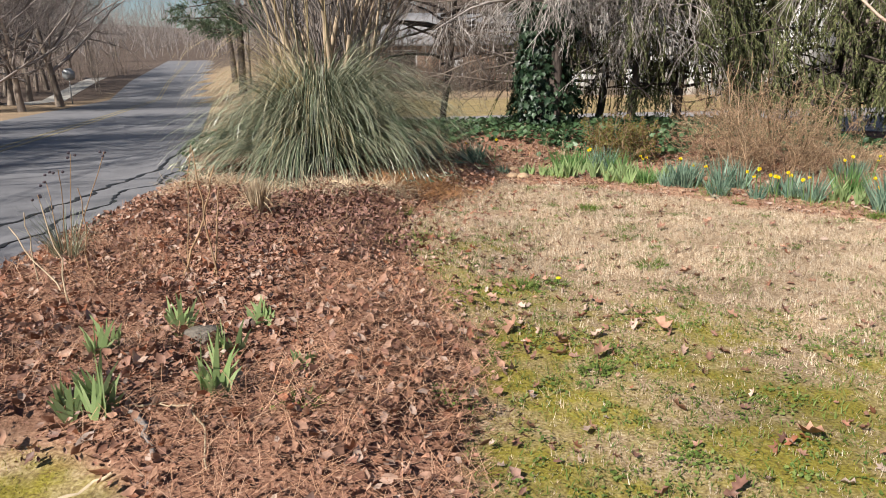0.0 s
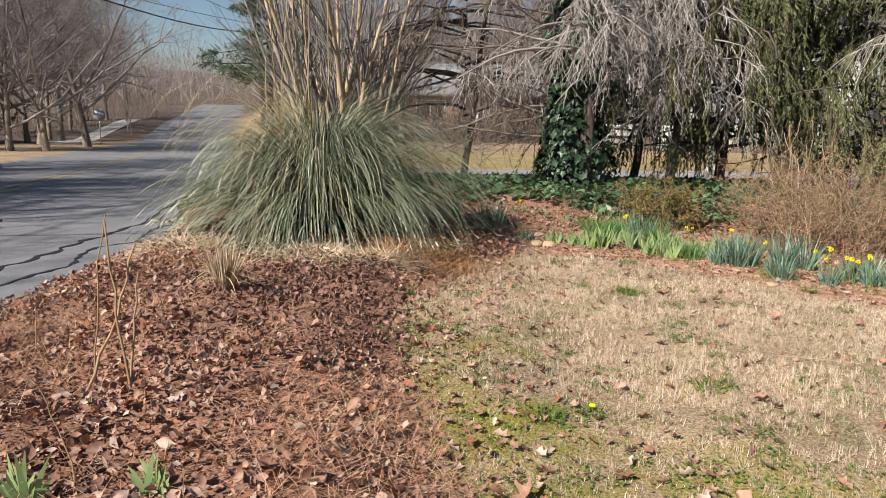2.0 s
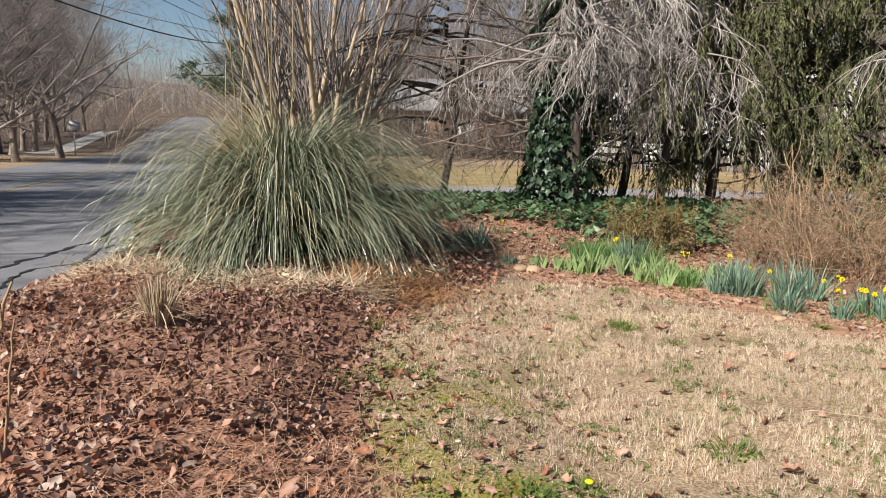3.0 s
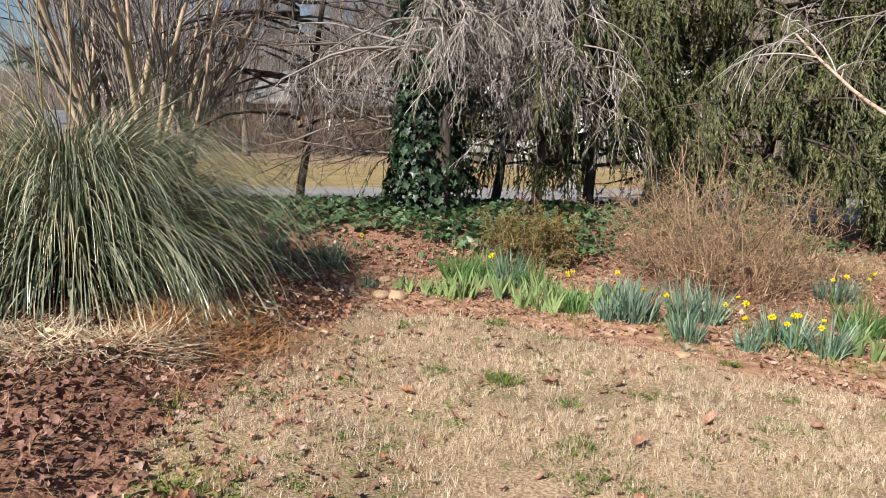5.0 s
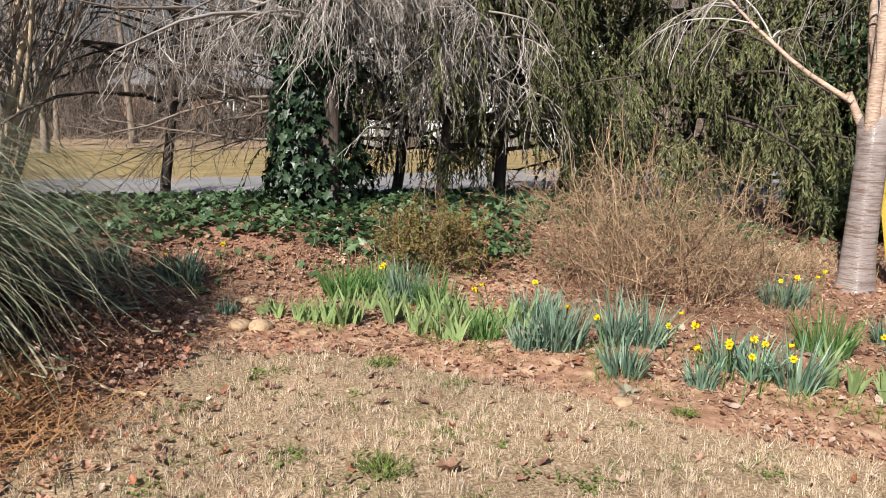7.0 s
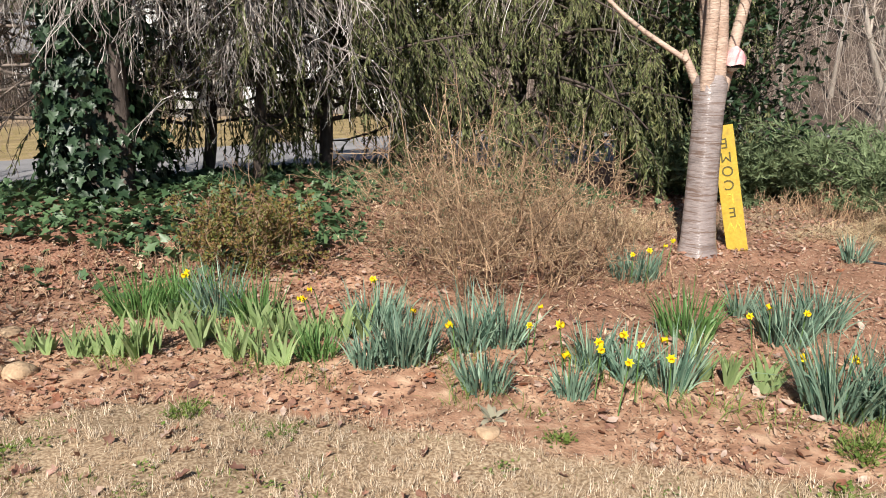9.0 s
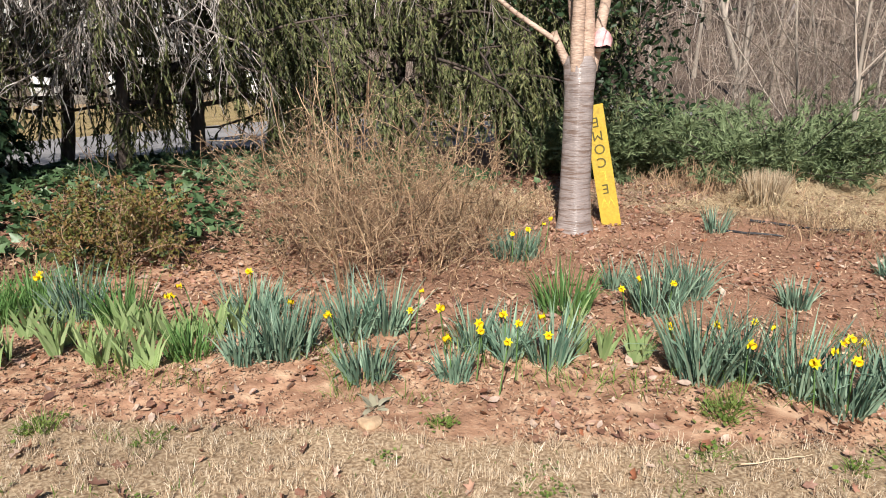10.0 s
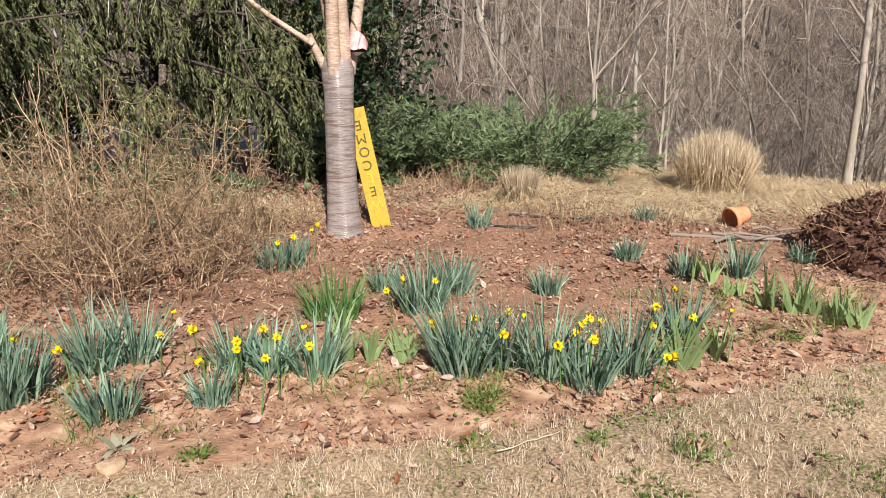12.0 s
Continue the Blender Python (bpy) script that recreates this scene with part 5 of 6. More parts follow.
daffodils(3.67, 8.79, 0.26, 0.2, [(-0.47, -0.09), (0.1, 0.2), (-0.37, 0.07)])
daffodils(3.32, 8.18, 0.2, 0.1, [(-0.2, 0.36)])
daffodils(1.21, 10.25, 0.3, 0.17, [(-0.08, 0.0), (0.36, 0.07)])
daffodils(0.66, 10.46, 0.26, 0.12)
daffodils(1.55, 9.46, 0.13, 0.08)
irises(6.97, 5.93, 0.2, 0.08)
irises(6.70, 5.38, 0.26, 0.13)
irises(5.49, 5.69, 0.26, 0.08)
irises(5.71, 5.56, 0.2, 0.08)
irises(6.61, 5.05, 0.18, 0.12)
irises(6.80, 5.67, 0.14, 0.06)
irises(4.70, 7.06, 0.17, 0.1)
irises(4.82, 6.86, 0.2, 0.06)
irises(4.81, 7.30, 0.22, 0.05)
irises(6.67, 5.17, 0.13, 0.06)
irises(2.29, 9.02, 0.22, 0.1)
irises(2.12, 9.08, 0.15, 0.07)
irises(2.66, 8.95, 0.22, 0.1)
irises(2.80, 8.74, 0.22, 0.1)
irises(2.91, 8.47, 0.22, 0.1)
irises(3.42, 8.60, 0.2, 0.1)
irises(3.29, 8.70, 0.18, 0.07)
irises(1.86, 9.31, 0.15, 0.07)
irises(2.04, 9.19, 0.16, 0.08)
irises(2.34, 8.97, 0.24, 0.1)
irises(2.17, 9.20, 0.15, 0.06)
# the crowded group beside the small shrub
irises(2.62, 9.35, 0.2, 0.1)
irises(3.05, 8.95, 0.2, 0.1)
irises(3.1, 8.72, 0.2, 0.09)
daffodils(3.15, 8.45, 0.2, 0.12, fresh=True)
# greener grassy clumps behind the irises
daffodils(2.72, 9.8, 0.28, 0.2, fresh=True)
daffodils(2.45, 9.75, 0.30, 0.18, fresh=True)
daffodils(3.05, 9.2, 0.30, 0.14, fresh=True)
for bx, by, bh in ((-0.77, 2.44, 0.20), (-0.88, 2.46, 0.13), (-0.95, 2.94, 0.16), (-0.39, 2.58, 0.20), (-0.74, 3.19, 0.16), (-0.45, 3.01, 0.15), (-0.36, 3.32, 0.14), (-0.06, 2.8, 0.09)):
    irises(bx, by, bh, 0.055, "young iris fan sprouting through the brown leaf bed")


# ---- lawn and litter ----
def on_ground(x, y, lift=0.0):
    return np.stack([x, y, ground_z(x, y) + lift], -1)


def lawn_grass():
    g = np.random.default_rng(201)
    n = 900000
    x, y = g.uniform(0.1, 8.5, n), g.uniform(1.4, 8.7, n)
    inside = (x > bed_edge(y) + 0.04 * g.normal(size=n)) & (y < lawn_edge(x) + 0.06 * g.normal(size=n))
    near = np.exp(-np.maximum(0, np.hypot(x - 1.8, y - 4.5) - 2.0) / 3.0)
    patch = wave(x, y, 0.4, 41) + 0.8 * wave(x, y, 0.13, 42)
    mossy = mossiness(x, y)
    keep = inside & (g.random(n) < near) & (patch > -0.45 + 0.3 * g.normal(size=n)) & (g.random(n) > 0.9 * mossy)
    x, y = x[keep], y[keep]
    # blades stand in small tufts
    tx, ty = np.round(x / 0.06) * 0.06, np.round(y / 0.06) * 0.06
    h1 = np.modf(np.abs(np.sin(tx * 127.1 + ty * 311.7) * 43758.5))[0]
    h2 = np.modf(np.abs(np.sin(tx * 269.5 + ty * 183.3) * 24634.6))[0]
    x = x * 0.6 + (tx + (h1 - 0.5) * 0.14) * 0.4
    y = y * 0.6 + (ty + (h2 - 0.5) * 0.14) * 0.4
    n = len(x)
    ln = (0.022 + 0.042 * h1 ** 1.5) * g.uniform(0.5, 1.35, n) * (1 - 0.45 * mossy[keep])
    az = g.uniform(0, 6.28, n)
    ob = part("dormant_grass", blades(on_ground(x, y, -0.004), az, ln, g.uniform(0.0026, 0.0056, n), np.abs(g.normal(0.4, 0.5, n)), 0.0, 1, 1.0, g.uniform(0, 6.28, n)), M_STRAW)
    tagged(ob, "short dormant straw-coloured lawn grass", "grass", kind="stuff")
    n = 150000
    x, y = g.uniform(0.1, 7.5, n), g.uniform(1.2, 8.4, n)
    green = wave(x, y, 0.5, 43) + 0.7 * wave(x, y, 0.16, 44) + 1.3 * mossiness(x, y) + 0.35 * sm(7.5, 4.5, y)
    keep = (x > bed_edge(y)) & (y < lawn_edge(x) - 0.1) & ((green > 0.7) & (g.random(n) < 0.6) | (g.random(n) < 0.03))
    x, y = x[keep], y[keep]
    n = len(x)
    ob = part("green_grass", blades(on_ground(x, y, -0.003), g.uniform(0, 6.28, n), g.uniform(0.015, 0.05, n), g.uniform(0.003, 0.007, n), np.abs(g.normal(0.3, 0.4, n)), g.uniform(0, 1.4, n), 2, 1.0, g.uniform(0, 6.28, n)), M_GREEN)
    tagged(ob, "patches of fresh green weeds and grass in the lawn", "grass", kind="stuff")
    n = 210000
    x, y = g.uniform(-1.6, 4.0, n), g.uniform(1.0, 6.4, n)
    m = mossiness(x, y) * (0.6 + 0.6 * wave(x, y, 0.2, 45))
    keep = ((x > bed_edge(y) - 0.03) | (y < bed_front(x, y) - 0.02)) & (g.random(n) < m)
    x, y = x[keep], y[keep]
    n = len(x)
    ob = part("moss", blades(on_ground(x, y, -0.002), g.uniform(0, 6.28, n), g.uniform(0.008, 0.02, n), g.uniform(0.004, 0.008, n), np.abs(g.normal(0.5, 0.5, n)), g.uniform(0, 1.0, n), 1, 1.0, g.uniform(0, 6.28, n)), M_MOSS)
    tagged(ob, "yellow-green moss along the bed's edge", "moss", kind="stuff")
    # small rosette weeds
    n = 1500
    x, y = g.uniform(0.6, 6.5, n), g.uniform(1.6, 8.2, n)
    keep = (x > bed_edge(y)) & (y < lawn_edge(x)) & (wave(x, y, 0.4, 46) + 0.9 * mossiness(x, y) > 0.35)
    x, y = np.repeat(x[keep], 26), np.repeat(y[keep], 26)
    x, y = x + g.normal(0, 0.035, len(x)), y + g.normal(0, 0.035, len(x))
    ob = part("clover", stamp(LEAF_V * [1.4, 1, 0.6], LEAF_F, on_ground(x, y, 0.012), turns(len(x), 0.4, g), g.uniform(0.010, 0.02, len(x))), M_GREEN)
    tagged(ob, "small round-leaved green weeds in the lawn", "weeds", kind="stuff")


lawn_grass()


def litter():
    g = np.random.default_rng(211)

    # oval patch at the back of the bed that takes the darker leaves
    def dark_heap(x, y):
        return sm(1.35, 0.6, np.hypot((x + 0.35) / 1.0, (y - 5.9) / 1.1) + 0.2 * wave(x, y, 0.4, 64))

    def needle_drift(x, y):
        return sm(-0.1, 0.5, 0.7 * wave(x, y, 0.8, 53) + 0.4 * wave(x, y, 0.3, 63) + 0.6 * sm(-0.9, 0.2, x) * sm(5.0, 4.2, y))

    def lay(name, label, x, y, mat, s0, s1, tilt, lift, tv=LEAF_V, tf=LEAF_F):
        n = len(x)
        sq = np.stack([g.uniform(0.7, 1.2, n)] * 3, -1)
        V, F = stamp(tv, tf, on_ground(x, y, 0.0) + np.stack([0 * x, 0 * x, g.uniform(0.2, 1.0, n) * lift], -1), turns(n, tilt, g), g.uniform(s0, s1, n) * sq[:, 0])
        tagged(part(name, (V, F), mat), label, "leaves", kind="stuff")

    def straw(name, label, x, y, mat, l0, l1, wd, lift, flat=1.35):
        n = len(x)
        tagged(part(name, blades(on_ground(x, y, 0.0) + np.stack([0 * x, 0 * x, g.uniform(0.0, 1.0, n) * lift], -1), g.uniform(0, 6.28, n), g.uniform(l0, l1, n), wd, np.clip(g.normal(flat, 0.2, n), 0.4, 1.7), g.normal(0.05, 0.16, n), 3, 1.0, g.uniform(-0.6, 0.6, n)), mat), label, "litter", kind="stuff")

    n = 26000
    x, y = g.uniform(-2.6, 1.4, n), g.uniform(1.5, 9.6, n)
    keep = (x < bed_edge(y) + 0.10 * g.normal(size=n)) & (y > bed_front(x, y) + 0.08 * g.normal(size=n)) & (wave(x, y, 0.6, 51) + 0.6 * wave(x, y, 0.25, 52) > -1.05 + 0.4 * g.normal(size=n))
    x, y = x[keep], y[keep]
    curl = LEAF_V6 * [1, 1, 1.9]
    heap = dark_heap(x, y) > g.uniform(0.2, 0.8, len(x))
    thin_out = g.random(len(x)) > 0.35 * needle_drift(x, y)
    pick = ~heap & thin_out
    lay("leaf_litter", "brown fallen leaves covering the mulched bed", x[pick], y[pick], M_LEAF, 0.02, 0.07, 0.6, 0.055, curl, tf=LEAF_F6)
    lay("leaf_litter", "dark brown leaves heaped at the back of the bed", x[heap], y[heap], M_LEAFDARK, 0.02, 0.06, 0.75, 0.08, curl, tf=LEAF_F6)
    n = 3000
    x, y = g.uniform(-1.9, 0.5, n), g.uniform(4.5, 7.2, n)
    keep = (dark_heap(x, y) > 0.4) & (x < bed_edge(y))
    straw("dead_stems", "dark broken stems in the dark leaf heap", x[keep], y[keep], M_DEADSTALK, 0.05, 0.18, 0.0025, 0.08, 1.35)
    n = 34000
    x, y = g.uniform(-2.6, 1.4, n), g.uniform(1.6, 9.4, n)
    keep = (x < bed_edge(y) + 0.12 * g.normal(size=n)) & (y > bed_front(x, y) + 0.1 * g.normal(size=n))
    keep &= dark_heap(x, y) < g.uniform(0.3, 0.9, n)
    lay("leaf_crumbs", "broken leaf fragments in the mulched bed", x[keep], y[keep], M_CHIP2, 0.010, 0.03, 0.5, 0.05, curl * [0.7, 1.2, 1], LEAF_F6)
    n = 34000
    x, y = g.uniform(-2.4, 1.0, n), g.uniform(1.7, 7.5, n)
    keep = (x < bed_edge(y) + 0.1) & (y > bed_front(x, y)) & (g.random(n) < 0.08 + needle_drift(x, y)) & (dark_heap(x, y) < 0.6)
    straw("pine_straw", "reddish-brown pine needles strewn over the bed", x[keep], y[keep], M_NEEDLE, 0.08, 0.2, 0.0024, 0.07)
    # flower bed
    n = 26000
    x, y = g.uniform(0.8, 10.2, n), g.uniform(4.2, 11.4, n)
    keep = (y > lawn_edge(x) - 0.08 * g.random(n)) & ((wave(x, y, 0.7, 54) + 0.8 * wave(x, y, 0.22, 55) > -0.05 + 0.35 * g.normal(size=n)) | (y > 8.8)) & ~((x < 0.9) & (y < 9))
    lay("leaf_litter", "dry brown leaves and chips on the red clay bed", x[keep], y[keep], M_LEAF, 0.015, 0.065, 0.4, 0.02, LEAF_V6 * [0.9, 1.1, 1.1], LEAF_F6)
    n = 40000
    x, y = g.uniform(1.0, 10.5, n), g.uniform(4.4, 11.2, n)
    keep = (y > lawn_edge(x) + 0.1) & (wave(x, y, 0.7, 56) + 1.2 * sm(0.6, 1.6, y - lawn_edge(x)) > -0.1 + 0.4 * g.normal(size=n))
    lay("dry_chips", "pale dry leaf fragments on the bed", x[keep], y[keep], M_CHIP, 0.012, 0.034, 0.55, 0.02, LEAF_V6 * [0.6, 1.3, 0.8], LEAF_F6)
    n = 22000
    x = g.uniform(1.2, 8.5, n)
    y = lawn_edge(x) + 1.5 * g.random(n) ** 1.3 - 0.05
    keep = wave(x, y, 0.5, 66) + 0.6 * wave(x, y, 0.15, 67) > -0.35 + 0.4 * g.normal(size=n)
    lay("leaf_crumbs", "crumbled leaves and clods on the red clay", x[keep], y[keep], M_CHIP, 0.008, 0.024, 0.7, 0.012, LEAF_V6 * [0.8, 1.0, 1.6], LEAF_F6)
    n = 6000
    x, y = g.uniform(1.4, 9.5, n), g.uniform(4.6, 10.8, n)
    keep = (y > lawn_edge(x)) & (wave(x, y, 0.8, 57) > -0.1)
    straw("dry_stems", "thin dead stems lying on the bed", x[keep], y[keep], M_STICK, 0.05, 0.16, 0.002, 0.02)
    # green ground weeds among the clumps
    n = 15000
    x, y = g.uniform(2.0, 7.2, n), g.uniform(4.9, 9.6, n)
    keep = (y > lawn_edge(x) + 0.35) & (y < lawn_edge(x) + 1.6) & (wave(x, y, 0.5, 58) > 0.1)
    k = np.count_nonzero(keep)
    tagged(part("bed_grass", blades(on_ground(x[keep], y[keep]), g.uniform(0, 6.28, k), g.uniform(0.06, 0.17, k), 0.004, np.abs(g.normal(0.3, 0.3, k)), g.uniform(0.2, 1.3, k), 3, 1.2, g.uniform(0, 6.28, k)), M_GREEN), "thin green grass among the flower clumps", "grass", kind="stuff")
    # scattered on the lawn
    n = 1300
    x, y = g.uniform(0.3, 6, n), g.uniform(1.6, 8.4, n)
    keep = (x > bed_edge(y)) & (y < lawn_edge(x))
    lay("leaf_litter", "scattered brown leaves on the lawn", x[keep], y[keep], M_LEAF, 0.02, 0.07, 0.5, 0.02, LEAF_V * [1, 1, 1.9])
    n = 650
    y = g.uniform(3.2, 8.0, n)
    x = bed_edge(y) + np.abs(g.normal(0, 0.6, n))
    lay("leaf_litter", "brown leaves blown from the bed onto the lawn", x, y, M_LEAF, 0.025, 0.075, 0.5, 0.025, LEAF_V * [1, 1, 1.9])
    # straw mulch at the back
    n = 42000
    x, y = g.uniform(7.6, 12.8, n), g.uniform(3.5, 8.9, n)
    keep = (x + 0.35 * y > 11.2 + 0.3 * wave(x, y, 0.7, 59)) & (x < 12.4)
    straw("straw_mulch", "loose golden straw spread behind the beds", x[keep], y[keep], M_HAY, 0.08, 0.26, 0.006, 0.04, 1.5)
    n = 2600
    x, y = g.normal(6.75, 0.28, n), g.normal(9.9, 0.22, n)
    straw("straw_mulch", "heap of loose straw behind the cherry", x, y, M_HAY, 0.08, 0.24, 0.0035, 0.12)
    # thatch before the pampas
    n = 5200
    x, y = g.uniform(-2.2, 0.3, n), np.zeros(n)
    y = 7.15 + 0.3 * np.abs(x + 0.4) + g.normal(0, 0.16, n)
    straw("dead_thatch", "pale dead pampas blades lying at the clump's foot", x, y, M_BUNDLE, 0.08, 0.34, 0.008, 0.05, 1.5)
    n = 2000
    x, y = g.normal(0.42, 0.28, n), g.normal(7.65, 0.24, n)
    straw("dead_fern", "rust-coloured dead fronds beside the pampas", x, y, M_FERN, 0.08, 0.28, 0.006, 0.08, 1.35)


litter()


def fallen_leaf(x, y, s, label):
    g = np.random.default_rng(int(5000 + x * 991 + y * 37))
    ob = part("fallen_leaf", stamp(LEAF_V * [1, 1, 2.2], LEAF_F, np.zeros((1, 3)), turns(1, 0.25, g), np.array([s])), M_LEAF)
    ob.matrix_basis = pose(x, y, float(ground_z(x, y)) + s * 0.22)
    tagged(ob, label, "leaf", "single leaves on the lawn")


for lx, ly, ls in ((1.28, 3.27, 0.12), (1.68, 3.57, 0.13), (1.11, 3.45, 0.10), (0.89, 3.61, 0.13), (1.86, 2.41, 0.11), (2.49, 5.97, 0.11), (2.35, 6.79, 0.12), (2.2, 4.6, 0.1), (3.0, 6.2, 0.11)):
    fallen_leaf(lx, ly, ls, "curled brown leaf lying on the lawn")


def grass_tuft(x, y, s):
    g = np.random.default_rng(int(7000 + x * 733 + y * 91))
    n = int(60 * s * s)
    a, rr = g.uniform(0, 6.28, n), 0.07 * s * np.sqrt(g.random(n))
    b = np.stack([rr * np.cos(a), rr * np.sin(a) * 0.7, np.full(n, -0.005)], -1)
    root = thing("grass_tuft", x, y, float(ground_z(x, y)), "small green tuft in the dormant lawn", "grass", "green tufts in the lawn")
    part("tuft", blades(b, a, g.uniform(0.03, 0.09, n) * s, 0.005, g.uniform(0.1, 0.7, n), g.uniform(0.2, 1.2, n), 3, 1.2, g.uniform(0, 6.28, n)), M_GREEN, root)
    m = int(40 * s * s)
    c = np.stack([g.normal(0, 0.06 * s, m), g.normal(0, 0.05 * s, m), g.uniform(0.008, 0.025, m)], -1)
    part("weed_leaves", stamp(LEAF_V6 * [1.2, 1, 0.6], LEAF_F6, c, turns(m, 0.4, g), g.uniform(0.014, 0.028, m)), M_GREEN, root)


for gx, gy, gs in [(2.1, 6.87, 1.3), (1.69, 8.13, 0.8), (2.39, 8.08, 0.9), (1.74, 7.12, 1), (2.36, 6.54, 1), (2.39, 8.12, 1.1), (2.68, 7.71, 0.8), (3.66, 7.04, 0.7), (4.7, 6.32, 1), (4.62, 6.31, 1.4), (4.29, 6.18, 0.9), (4.57, 5.78, 0.8), (4.69, 5.43, 1.2), (5.25, 5.66, 0.8), (6.18, 5.27, 0.9), (3.66, 7.04, 0.8), (0.27, 6.64, 1.2), (0.24, 5.53, 1.5), (0.47, 5.79, 1.2), (1.06, 4.38, 1.2), (2.08, 6.94, 0.9), (2.2, 5.97, 1.1), (2.02, 4.81, 1.4), (0.49, 2.72, 1.1), (-0.06, 2.49, 1.0), (1.3, 4.44, 1), (1.21, 3.08, 1.2)]:
    grass_tuft(gx, gy, gs)


def dandelion(x, y):
    root = thing("dandelion", x, y, float(ground_z(x, y)), "single yellow dandelion flower in the lawn", "flower")
    part("stem", tubes(np.array([[(0, 0, -0.01), (0.002, 0, 0.02), (0.0, 0.002, 0.045)]]), np.full((1, 3), 0.002), 5), M_DAFF_G, root)
    part("flower_head", lathe([(0.0, 0.04), (0.014, 0.043), (0.019, 0.05), (0.012, 0.056), (0.0, 0.057)], 12), M_YELLOW, root, "yellow flower head")


dandelion(1.30, 4.44)


# ---- cut grasses, pot, wood ----
def cut_bundle(x, y, H, rad, seed, n, label, dome=0.05):
    g = np.random.default_rng(seed)
    root = thing("cut_grass_clump", x, y, float(ground_z(x, y)), label, "grass clump", "cut ornamental grasses")
    a = g.uniform(0, 6.28, n)
    rr = rad * np.sqrt(g.random(n))
    b = np.stack([0.72 * rr * np.cos(a), 0.72 * rr * np.sin(a), np.full(n, -0.02)], -1)
    part("stem_tuft", blades(b, a + g.normal(0, 0.4, n), H * (1.0 - dome * (rr / rad) ** 2) * g.uniform(0.8, 1.1, n), 0.009, rr / rad * 0.2 + g.normal(0, 0.08, n), g.uniform(-0.2, 0.3, n), 3, 1.0, g.uniform(0, 6.28, n)), M_BUNDLE, root)
    m = n // 3
    a = g.uniform(0, 6.28, m)
    b = np.stack([0.75 * rad * np.cos(a), 0.75 * rad * np.sin(a), g.uniform(0, H * 0.5, m)], -1)
    part("loose_fringe", blades(b, a, g.uniform(0.1, 0.4, m), 0.006, g.uniform(0.6, 1.4, m), g.uniform(0.3, 1.2, m), 3, 1.0), M_HAY, root)


cut_bundle(9.1, 8.33, 0.40, 0.21, 221, 900, "short cut-back tuft of dry ornamental grass in straw")
cut_bundle(11.0, 6.7, 0.72, 0.50, 222, 3600, "large rounded cut-back clump of dry ornamental grass", 0.3)
cut_bundle(-0.92, 5.93, 0.30, 0.07, 223, 260, "thin cut stub of dead grass in the leaf bed")


def terracotta_pot(x, y):
    root = thing("terracotta_pot", x, y, float(ground_z(x, y)) + 0.10, "orange terracotta pot lying on its side in straw", "pot")
    root.matrix_basis = pose(x, y, float(ground_z(x, y)) + 0.09, 104, 0, -128) @ Matrix.Scale(0.78, 4)
    part("body", lathe([(0.0, -0.12), (0.085, -0.12), (0.092, -0.11), (0.118, 0.06), (0.108, 0.06), (0.082, -0.10), (0.0, -0.10)], 20), M_TERRA, root, smooth=True)
    part("rim", lathe([(0.12, 0.05), (0.137, 0.055), (0.14, 0.11), (0.128, 0.115), (0.116, 0.11), (0.112, 0.05), (0.12, 0.05)], 20), M_TERRA, root, smooth=True)


terracotta_pot(9.0, 6.07)


def stick(name, label, category, pts, r, mat, sides=7, wob=0.02, seed=0, group=""):
    """A bent stem or branch through a few points."""
    g = np.random.default_rng(seed + 300)
    p = np.array(pts, float)
    t = np.linspace(0, len(p) - 1, 4 * (len(p) - 1) + 1)
    q = np.stack([np.interp(t, np.arange(len(p)), p[:, k]) for k in range(3)], -1)
    q = q + g.normal(0, wob, q.shape) * np.array([1, 1, 0.4])
    V, F = tubes(q[None], taper([r], len(q), 0.55), sides)
    ob = part(name, (V, F), mat, smooth=True)
    return tagged(ob, label, category, group)


def lying(x0, y0, x1, y1, r, lift=0.0, mid=0.0):
    z0, z1 = float(ground_z(x0, y0)) + r + lift, float(ground_z(x1, y1)) + r + lift
    xm, ym = (x0 + x1) / 2 + mid * (y1 - y0), (y0 + y1) / 2 - mid * (x1 - x0)
    return [(x0, y0, z0), (xm, ym, float(ground_z(xm, ym)) + r + lift), (x1, y1, z1)]


for k, (a, b, r) in enumerate((((8.3, 6.5), (8.62, 5.4), 0.028), ((8.45, 6.2), (8.9, 5.3), 0.022), ((8.15, 6.1), (8.7, 5.55), 0.024), ((8.7, 5.9), (9.0, 5.2), 0.02))):
    stick("fallen_branch", "grey dead branch lying on the bed", "branch", lying(*a, *b, r * 0.7, 0.015 * k, 0.05), r * 0.7, M_DUSK, seed=k, group="branches on the bed")
stick("soaker_hose", "black hose lying across the bed", "hose", lying(7.75, 8.15, 7.95, 7.6, 0.014, 0.0, 0.1), 0.014, M_BLACKHOSE, wob=0.005, seed=9)
stick("soaker_hose", "black hose half buried in dry leaves", "hose", lying(8.25, 8.05, 8.75, 7.0, 0.014, 0.0, 0.06), 0.014, M_BLACKHOSE, wob=0.008, seed=10)
stick("fallen_stick", "thin pale stick lying on the clay", "stick", lying(3.93, 7.69, 4.15, 7.48, 0.005), 0.005, M_STICK, 5, 0.004, 11)
stick("fallen_stick", "thin pale stem curved across the leaf bed", "stick", [(-0.67, 2.46, 0.19), (-0.45, 2.42, 0.2), (-0.34, 2.3, 0.17), (-0.32, 2.12, 0.13)], 0.006, M_STICK, 5, 0.008, 12)
